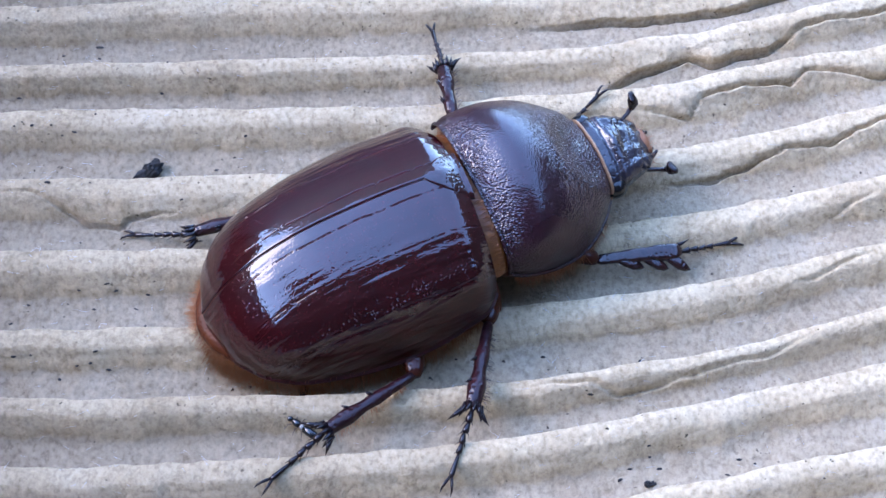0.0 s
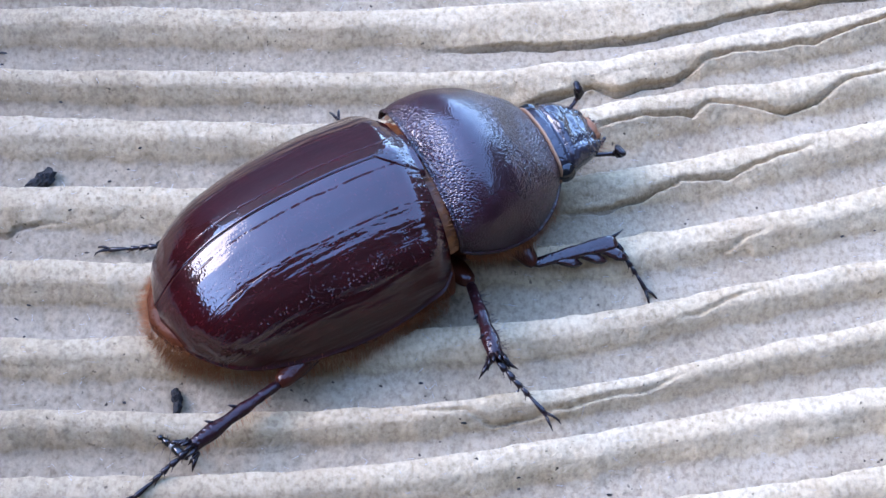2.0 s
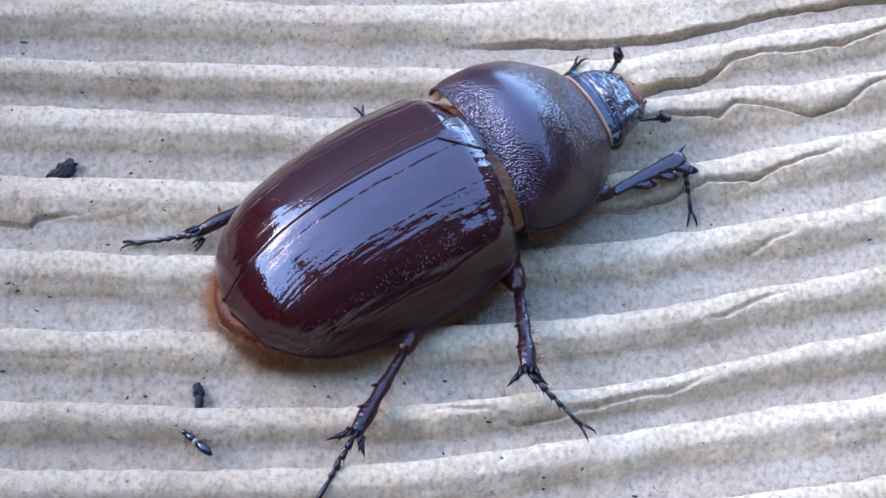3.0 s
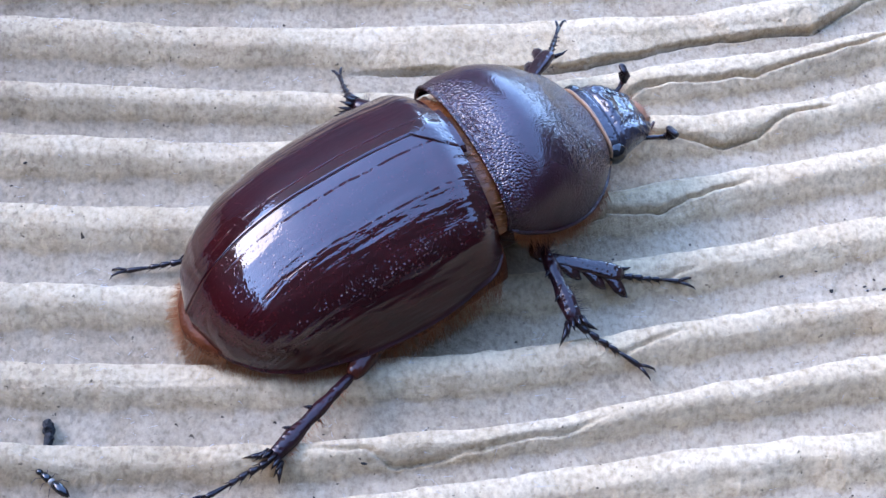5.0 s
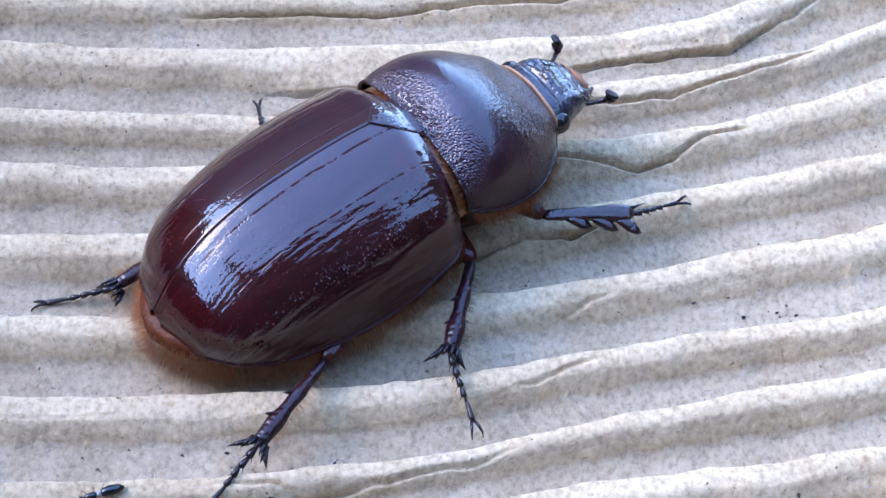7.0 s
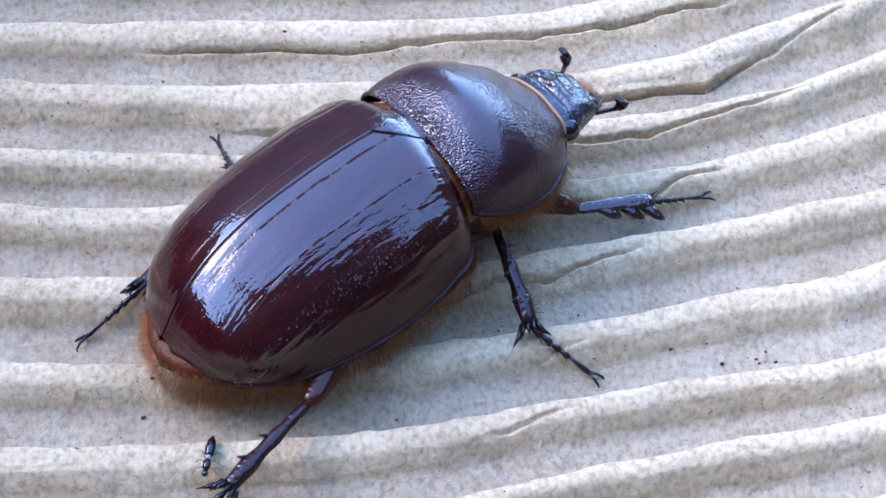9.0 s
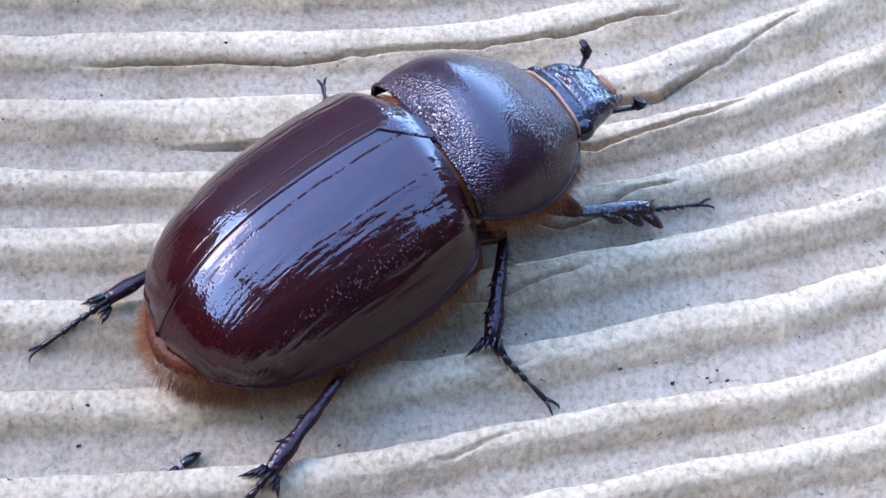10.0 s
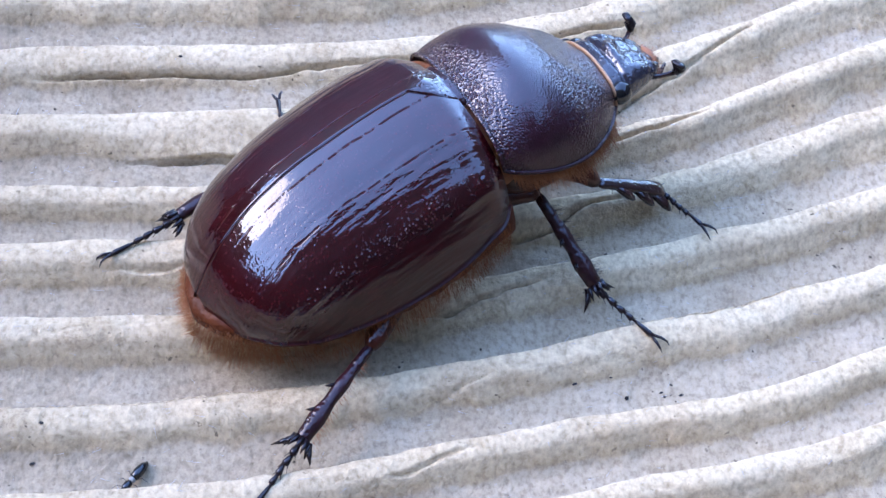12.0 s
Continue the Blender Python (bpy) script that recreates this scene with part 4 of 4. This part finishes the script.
# seconds, then how the fore body is turned against the wing cases, in degrees
NECK_WAY = [
    (0, 10.4, 4.1, 4.5),
    (0.5, 12.7, 5.4, 6.7),
    (1, 16.1, 6.5, 6.4),
    (1.5, 9.3, 2.6, 2.4),
    (2, 9.0, 2.4, 2.2),
    (2.5, 13.7, 1.8, 2.7),
    (3, 14.8, 1.7, 2.7),
    (3.2, 13.3, 3.6, 5.0),
    (4.8, 7.3, 8.9, 2.3),
    (5, 6.7, 8.8, 2.0),
    (5.5, 5.8, 7.5, 3.5),
    (6, 6.5, 8.0, 5.3),
    (6.5, 8.6, 6.0, 4.9),
    (7, 4.4, 1.9, 1.0),
    (8.8, 1.1, 4.2, -3.2),
    (9, 0.8, 2.4, -2.2),
    (9.5, 2.5, 2.2, -1.7),
    (10, 1.5, 2.2, -3.2),
    (10.5, 0.3, 4.5, -5.1),
    (11, -0.6, 2.3, -6.7),
    (11.5, -3.8, 0.6, -7.7),
    (12, -4.8, 1.5, -5.6),
]


def between(rows, t):
    k = np.array(rows, float)
    return [float(np.interp(t, k[:, 0], k[:, j])) for j in range(1, k.shape[1])]


def body_pose(t):
    x, y, z, rx, ry, rz = between(BODY_WAY, t)
    return pose(x, y, z, rx, ry, rz)


def along(a, b, up):
    """The pose, in mm, of a limb whose x runs from a to b with its back towards up."""
    x = (b - a).normalized()
    y = up.cross(x).normalized()
    z = x.cross(y)
    return Matrix(((x.x, y.x, z.x, a.x), (x.y, y.y, z.y, a.y), (x.z, y.z, z.z, a.z), (0, 0, 0, 1)))


def in_metres(m):
    m = m.copy()
    m.translation *= MM
    return m


def step_leg(limb, rows):
    """Rows: seconds, places of ankle and claw over the sheet in mm."""
    keys = ([], [], [])
    for t, ax, ay, az, cx, cy, cz in rows:
        # the foot clears the paper along its whole length
        az = max(az, ground_at(ax, ay) + 0.5)
        a0, run = Vector((ax, ay, az)), Vector((cx - ax, cy - ay, cz - az))
        for _ in range(14):
            way = run.normalized() * (limb["foot"] + 0.9)
            points = [a0 + way * q for q in (0.35, 0.6, 0.8, 1.0)]
            if all(p.z > ground_at(p.x, p.y) + (0.25 if p is not points[-1] else 0.05) for p in points):
                break
            run.z += 0.3
        cx, cy, cz = a0 + run
        back = body_pose(t).inverted()
        ankle = back @ Vector((ax, ay, az))
        tip = back @ Vector((cx, cy, cz))
        up = Vector((0, 0.25 * limb["side"], 1)).normalized()
        hip, a, b = limb["hip"], limb["thigh"], limb["shin"]
        d = (ankle - hip).length
        if d > 0.985 * (a + b):
            hip = ankle + (hip - ankle) * (0.985 * (a + b) / d)
            d = 0.985 * (a + b)
        d = max(d, abs(a - b) + 0.6)
        way = (ankle - hip).normalized()
        q = (a * a - b * b + d * d) / (2 * d)
        for lift in (0.0, 0.2, 0.4, 0.7, 1.0, 1.5, 2.5):
            bend = limb["bend"] + Vector((0, 0, lift))
            rise = (bend - way * bend.dot(way)).normalized()
            knee = hip + way * q + rise * math.sqrt(max(a * a - q * q, 0.0))
            over = body_pose(t) @ knee
            if over.z > ground_at(over.x, over.y) + 1.0:
                break
        for k, m in zip(keys, (along(hip, knee, up), along(knee, ankle, up), along(ankle, tip, up))):
            k.append((t, in_metres(m)))
    for ob, k in zip(limb["parts"], keys):
        walk(ob, k)


def perch(x, y):
    """Height on which a small body rests over uneven paper."""
    return max(ground_at(x + 0.7 * math.cos(k), y + 0.7 * math.sin(k)) for k in range(7))


def motions():
    walk(beetle, [(r[0], pose(r[1] * MM, r[2] * MM, r[3] * MM, r[4], r[5], r[6])) for r in BODY_WAY])
    for ob in (SHIELD, SKULL):
        walk(ob, [(t, in_metres(Matrix.Translation(PIVOT) @ pose(0, 0, 0, rx, ry, rz) @ Matrix.Translation(-PIVOT))) for t, rx, ry, rz in NECK_WAY])
    step_leg(RF, [
        (0, 8.8, 10.4, 0.7, 13.5, 11.7, -0.3), (0.5, 9.1, 9.4, 0.6, 13.7, 11.5, -0.4), (1, 9.2, 9.5, 0.6, 13.7, 11.6, -0.4), (1.5, 9.8,
        10.0, 0.8, 14.1, 12.1, -0.2), (2, 13.0, 13.5, 1.7, 14.1, 12.0, -0.2), (2.25, 12.9, 17.0, 3.0, 14.7, 15.0, 0.8), (2.5, 12.8, 20.5,
        1.9, 15.3, 17.9, -0.6), (3, 17.0, 22.0, 2.3, 17.4, 19.1, -0.4), (3.2, 19.1, 22.6, 2.3, 18.4, 19.5, -0.3), (3.6, 19.1, 20.9, 2.0,
        18.4, 19.5, -0.3), (3.88, 19.2, 18.2, 3.3, 21.2, 16.8, 1.6), (4.16, 19.3, 13.8, 0.8, 24.1, 14.1, -0.2), (4.8, 19.3, 13.8, 0.8, 24.1,
        14.1, -0.2), (5, 19.5, 13.9, 0.8, 24.0, 14.0, -0.3), (5.5, 19.3, 13.7, 0.8, 24.0, 14.1, -0.2), (5.75, 22.2, 17.2, 1.9, 27.2, 17.5,
        0.8), (6, 25.1, 20.7, 0.6, 30.4, 20.9, -0.5), (6.25, 26.3, 22.2, 2.8, 31.8, 22.5, 1.8), (6.5, 27.5, 23.8, 2.6, 33.1, 24.1, 1.6), (7,
        27.6, 21.6, 2.7, 32.5, 24.2, 1.7), (7.2, 27.2, 21.5, 2.7, 32.1, 24.1, 1.7), (7.6, 27.7, 22.5, 2.3, 32.1, 24.1, 1.7), (7.88, 28.4,
        24.0, 3.4, 33.5, 25.8, 2.4), (8.16, 29.6, 26.5, 0.6, 34.9, 27.4, -0.4), (8.8, 29.6, 26.5, 0.6, 34.9, 27.4, -0.4), (8.9, 30.8, 27.6,
        2.1, 36.3, 29.0, 1.1), (9, 32.0, 28.7, 1.2, 37.7, 30.6, 0.2), (9.25, 34.3, 29.5, 2.3, 39.9, 31.0, 1.2), (9.5, 36.5, 30.4, 1.1, 42.0,
        31.4, -0.2), (10, 36.1, 29.6, 1.0, 41.2, 31.3, -0.0), (10.5, 35.4, 29.0, 1.1, 41.0, 31.4, 0.1), (11, 35.9, 29.0, 1.1, 40.9, 31.3,
        0.1), (11.5, 35.9, 28.8, 1.1, 40.8, 31.4, 0.1), (12, 40.8, 32.4, 1.6, 41.7, 31.1, -0.3)])
    step_leg(LM, [
        (0, -9.8, 31.0, 2.3, -11.0, 39.1, 1.1), (0.25, -9.3, 27.3, 3.3, -10.1, 34.8, 2.3), (0.5, -9.0, 25.5, 2.0, -9.3, 30.4, 1.0), (1,
        -9.0, 22.6, 2.9, -9.9, 27.4, 1.9), (1.5, -8.8, 23.2, 3.0, -10.1, 27.5, 2.0), (2, -8.6, 23.0, 2.2, -10.0, 27.3, 0.9), (2.5, -8.6,
        23.0, 2.2, -10.0, 27.3, 0.9), (3, -8.6, 23.0, 2.2, -10.0, 27.3, 0.9), (3.2, -8.6, 23.0, 2.2, -10.0, 27.3, 0.9), (3.6, -7.2, 24.4,
        2.5, -10.0, 27.3, 0.9), (3.88, -5.2, 26.5, 4.9, -6.3, 30.2, 3.7), (4.16, -1.7, 29.9, 3.9, -2.5, 33.1, 2.9), (4.8, -1.7, 29.9, 3.9,
        -2.5, 33.1, 2.9), (5, -1.4, 29.6, 3.6, -2.2, 33.1, 2.6), (5.5, -1.3, 29.8, 2.4, -2.2, 35.6, 0.8), (6, -1.3, 29.7, 2.4, -2.2, 35.6,
        0.8), (6.5, -1.3, 29.7, 2.4, -2.2, 35.6, 0.8), (7, -1.3, 29.7, 2.4, -2.2, 35.6, 0.8), (7.2, -1.5, 29.4, 3.4, -2.4, 33.2, 2.4), (7.6,
        -1.4, 29.5, 4.2, -2.9, 33.2, 3.2), (7.88, -1.3, 29.6, 6.0, -2.7, 33.2, 5.0), (8.16, -1.2, 29.8, 4.2, -2.6, 33.2, 3.2), (8.8, -1.2,
        29.8, 4.2, -2.6, 33.2, 3.2), (9, -1.0, 30.1, 2.6, -2.6, 35.0, 1.2), (9.25, 4.2, 34.0, 4.0, 3.0, 40.0, 2.4), (9.5, 9.4, 37.4, 3.0,
        8.6, 43.6, 1.0), (10, 11.0, 37.8, 2.3, 10.4, 44.0, -0.2), (10.5, 11.0, 37.8, 2.3, 10.4, 44.0, -0.2), (11, 11.0, 37.8, 2.3, 10.4,
        44.0, -0.2), (11.5, 11.0, 37.7, 2.3, 10.4, 44.0, -0.2), (12, 11.0, 37.7, 2.3, 10.4, 44.0, -0.2)])
    step_leg(RH, [
        (0, -20.6, -5.8, 2.1, -26.0, -10.4, 1.1), (0.5, -20.6, -6.0, 2.1, -25.8, -10.5, 1.1), (1, -20.2, -6.6, 2.0, -25.4, -10.6, 1.0),
        (1.5, -20.0, -5.6, 2.3, -24.4, -9.2, 1.3), (2, -20.7, -5.7, 2.3, -24.6, -9.2, 1.3), (2.5, -18.7, -5.3, 2.3, -25.1, -9.3, 1.3),
        (2.75, -14.4, -5.3, 3.5, -18.8, -9.5, 2.5), (3, -10.1, -5.2, 2.3, -12.6, -9.7, 1.3), (3.2, -8.2, -3.9, 2.7, -10.5, -7.8, 1.7), (3.6,
        -7.8, -3.9, 2.7, -10.5, -7.8, 1.7), (3.88, -7.2, -3.9, 4.4, -10.6, -8.3, 3.4), (4.16, -6.2, -3.8, 2.5, -10.6, -8.7, 1.5), (4.8,
        -6.2, -3.8, 2.5, -10.6, -8.7, 1.5), (4.9, -6.3, -3.4, 3.0, -9.8, -7.0, 1.5), (5, -6.3, -3.0, 1.2, -9.1, -5.2, -0.8), (5.5, -6.7,
        -2.7, 1.8, -9.8, -5.0, -0.8), (6, -6.5, -2.4, 2.0, -9.6, -5.1, -0.8), (6.5, -2.4, -1.4, 2.4, -6.9, -3.9, -0.5), (7, -0.9, 0.4, 2.2,
        -3.9, -3.4, 1.2), (7.2, -1.1, 0.3, 2.3, -4.2, -3.0, 1.3), (7.6, -1.0, 0.4, 2.3, -4.2, -3.0, 1.3), (7.88, -0.7, 0.5, 4.1, -3.8, -2.7,
        3.1), (8.16, -0.3, 0.6, 2.4, -3.4, -2.4, 1.4), (8.8, -0.3, 0.6, 2.4, -3.4, -2.4, 1.4), (9, -0.5, 0.9, 2.5, -3.6, -2.1, 1.5), (9.25,
        1.8, 1.6, 3.8, -0.7, -1.3, 2.8), (9.5, 4.0, 2.2, 2.7, 2.2, -0.5, 1.7), (10, 6.4, 5.1, 0.7, 3.5, 2.2, -0.9), (10.5, 10.3, 6.0, 1.0,
        6.6, 2.9, -0.9), (11, 11.1, 7.4, 2.1, 7.8, 4.3, -0.6), (11.5, 11.3, 8.4, 1.7, 9.0, 4.6, 0.7), (12, 11.7, 8.8, 1.9, 9.1, 5.2, 0.9)])
    step_leg(LF, [
        (0, 0.2, 23.9, 0.9, 3.1, 26.7, -0.8), (0.25, 1.8, 22.8, 2.3, 4.7, 25.4, 0.5), (0.5, 3.4, 21.7, 1.2, 6.4, 24.2, -0.6), (0.75, 4.0,
        26.1, 3.2, 6.3, 28.8, 1.8), (1, 4.5, 30.5, 2.7, 6.1, 33.4, 1.7), (1.25, 6.3, 29.2, 3.9, 8.5, 33.3, 2.6), (1.5, 8.1, 27.8, 2.7, 10.8,
        33.1, 1.1), (1.75, 6.2, 27.3, 3.2, 8.8, 31.4, 1.4), (2, 4.3, 26.8, 1.4, 6.8, 29.7, -0.6), (2.5, 4.2, 28.3, 0.8, 6.7, 31.3, -1.2),
        (3, 5.8, 29.9, 1.0, 8.0, 33.0, -1.0), (3.2, 6.9, 29.5, 1.8, 9.1, 32.6, -0.2), (3.92, 8.2, 30.8, 1.7, 9.1, 32.6, -0.2), (4.24, 10.2,
        32.8, 3.4, 11.1, 36.3, 1.9), (4.56, 13.5, 36.1, 1.4, 13.0, 40.0, 0.4), (4.8, 13.5, 36.1, 1.4, 13.0, 40.0, 0.4), (5, 14.9, 35.4, 4.0,
        16.0, 40.6, 3.0), (5.25, 14.8, 33.9, 4.4, 16.5, 38.0, 3.0), (5.5, 14.6, 32.5, 2.5, 17.1, 35.4, 0.7), (6, 15.4, 33.0, 2.8, 17.9,
        36.0, 1.0), (6.5, 16.2, 34.2, 4.0, 18.6, 37.4, 2.3), (7, 16.1, 35.7, 2.6, 18.3, 38.9, 0.7), (7.2, 16.3, 35.9, 2.8, 18.4, 39.1, 0.9),
        (7.92, 16.6, 36.2, 3.0, 18.4, 39.1, 0.9), (8.24, 17.0, 36.7, 5.2, 19.1, 39.9, 3.4), (8.56, 17.7, 37.5, 4.1, 19.7, 40.8, 2.3), (8.8,
        17.7, 37.5, 4.1, 19.7, 40.8, 2.3), (9, 18.4, 37.9, 3.7, 20.4, 41.2, 1.8), (9.25, 20.3, 38.4, 5.4, 22.4, 41.6, 3.6), (9.5, 22.2,
        38.8, 4.7, 24.3, 42.1, 3.0), (10, 23.8, 38.7, 5.6, 26.1, 42.0, 3.9), (10.5, 25.8, 39.4, 7.0, 28.2, 42.6, 5.5), (10.8, 29.3, 43.6,
        6.8, 31.7, 47.0, 5.5), (11, 32.8, 47.7, 4.2, 35.2, 51.3, 3.2), (11.2, 30.9, 44.5, 6.7, 33.3, 47.9, 5.3), (11.5, 29.0, 41.4, 6.9,
        31.5, 44.5, 5.1), (12, 30.7, 42.0, 7.6, 33.2, 45.1, 6.0)])
    step_leg(RM, [
        (0, -9.2, -4.7, 2.3, -11.2, -10.1, 1.3), (0.5, -6.6, -5.1, 2.2, -9.7, -11.2, 1.2), (0.75, -2.0, -2.2, 4.5, -1.6, -7.9, 3.5), (1,
        2.7, 0.8, 4.3, 6.5, -4.7, 3.3), (1.5, 3.6, 1.5, 3.5, 7.5, -4.5, 2.5), (2, 2.8, 0.7, 3.8, 7.2, -4.5, 2.8), (2.5, 2.6, -0.1, 3.5, 7.3,
        -4.5, 2.5), (3, 3.2, -0.3, 3.5, 7.3, -4.5, 2.5), (3.2, 3.7, -0.3, 3.5, 7.2, -4.4, 2.5), (3.92, 5.6, 1.3, 3.2, 7.2, -4.4, 2.5),
        (4.24, 8.4, 3.6, 4.6, 12.5, 0.4, 2.6), (4.56, 13.1, 7.5, 2.1, 17.7, 5.2, -1.0), (4.8, 13.1, 7.5, 2.1, 17.7, 5.2, -1.0), (5, 15.6,
        8.4, 2.2, 21.1, 5.7, -0.8), (5.25, 15.2, 8.6, 3.5, 20.4, 4.2, 1.5), (5.5, 14.9, 8.7, 2.4, 19.6, 2.7, 1.4), (6, 13.8, 8.3, 2.1, 17.1,
        2.1, 1.1), (6.5, 13.1, 8.5, 2.2, 15.8, 1.8, 1.2), (7, 12.9, 8.6, 2.1, 14.9, 1.8, 1.1), (7.2, 12.5, 8.2, 2.2, 14.7, 1.9, 1.2), (7.92,
        14.5, 9.6, 2.1, 14.7, 1.9, 1.2), (8.24, 17.6, 11.8, 3.9, 21.8, 7.3, 2.0), (8.56, 22.6, 15.3, 2.0, 28.9, 12.6, -0.8), (8.8, 22.6,
        15.3, 2.0, 28.9, 12.6, -0.8), (9, 21.3, 15.4, 2.0, 27.3, 12.2, -1.0), (9.5, 22.0, 15.9, 2.2, 27.1, 12.1, -1.0), (10, 22.4, 15.7,
        2.1, 27.0, 12.1, -1.0), (10.5, 23.1, 15.6, 2.0, 26.9, 12.2, -0.9), (11, 23.6, 16.1, 2.3, 27.1, 12.2, -0.9), (11.2, 26.9, 18.7, 3.4,
        29.4, 12.6, 1.3), (11.5, 30.1, 21.3, 2.1, 31.7, 12.9, 1.1), (11.8, 32.2, 21.8, 3.3, 35.7, 14.9, 2.3), (12, 34.2, 22.3, 2.1, 39.7,
        16.9, 1.1)])
    step_leg(LH, [
        (0, -31.8, 15.4, 0.4, -37.0, 16.7, -0.6), (0.5, -29.6, 15.6, 0.4, -34.9, 16.2, -0.6), (1, -27.6, 15.7, 0.5, -33.2, 16.4, -0.5),
        (1.5, -25.0, 15.7, 0.4, -30.9, 16.2, -0.6), (2, -24.1, 15.2, 0.4, -30.0, 15.9, -0.6), (2.5, -24.4, 15.5, 0.4, -30.1, 15.8, -0.6),
        (3, -23.7, 15.7, 0.3, -30.1, 15.7, -0.7), (3.2, -23.7, 15.9, 0.3, -30.0, 15.8, -0.7), (3.92, -21.8, 16.0, 0.3, -30.0, 15.8, -0.7),
        (4.24, -19.0, 16.2, 2.1, -24.8, 15.9, 1.1), (4.56, -14.3, 16.6, 0.3, -19.7, 16.1, -0.7), (4.8, -14.3, 16.6, 0.3, -19.7, 16.1, -0.7),
        (5, -13.2, 16.1, 0.2, -18.3, 15.8, -0.8), (5.5, -12.9, 15.3, 0.1, -17.9, 15.6, -0.9), (6, -12.7, 15.7, 0.1, -18.0, 15.5, -0.9),
        (6.5, -11.8, 16.5, 0.2, -18.1, 15.7, -0.8), (7, -12.3, 16.2, 0.1, -18.2, 15.6, -0.9), (7.2, -12.3, 16.0, 0.2, -18.3, 15.7, -0.8),
        (7.92, -11.3, 16.7, 0.6, -18.3, 15.7, -0.8), (8.24, -9.8, 17.6, 2.9, -14.9, 16.3, 1.2), (8.56, -7.3, 19.1, 2.1, -11.5, 16.9, -0.5),
        (8.8, -7.3, 19.1, 2.1, -11.5, 16.9, -0.5), (9, -7.5, 19.0, 2.0, -11.5, 16.6, -0.6), (9.5, -5.9, 19.4, 2.1, -11.5, 16.7, -0.5), (10,
        -5.7, 19.5, 2.2, -11.5, 16.9, -0.5), (10.2, -3.5, 21.1, 3.6, -9.8, 18.2, 1.7), (10.5, -1.3, 22.6, 2.6, -8.0, 19.5, 1.6), (11, -0.9,
        22.5, 2.7, -7.4, 19.9, 1.7), (11.2, -0.1, 24.6, 3.7, -6.9, 22.7, 2.1), (11.5, 0.6, 26.8, 2.3, -6.4, 25.5, 0.2), (12, 2.6, 29.1, 2.2,
        -3.4, 25.8, 1.2)])
    walk(INSECT, [(t, pose(x * MM, y * MM, (perch(x, y) + 0.05) * MM, 0, 0, a)) for t, x, y, a in (
        (0, -22.4, -4.3, 138), (4.8, -21.6, -4.4, 138), (5.5, -20.9, -4.4, 150), (6, -19.6, -4.9, 180), (6.5, -16.3, -4.4, 190), (7, -11.6, -2.9, 200), (7.2, -11.0, -2.3, 205),
        (8.0, -6.2, 0.3, 225), (8.8, -2.0, 2.9, 262), (9, -1.9, 4.3, 262), (9.5, -1.1, 6.3, 240), (10, 0.3, 7.5, 220), (10.5, 0.1, 7.5, 225), (12, 0.1, 7.8, 235))])


motions()
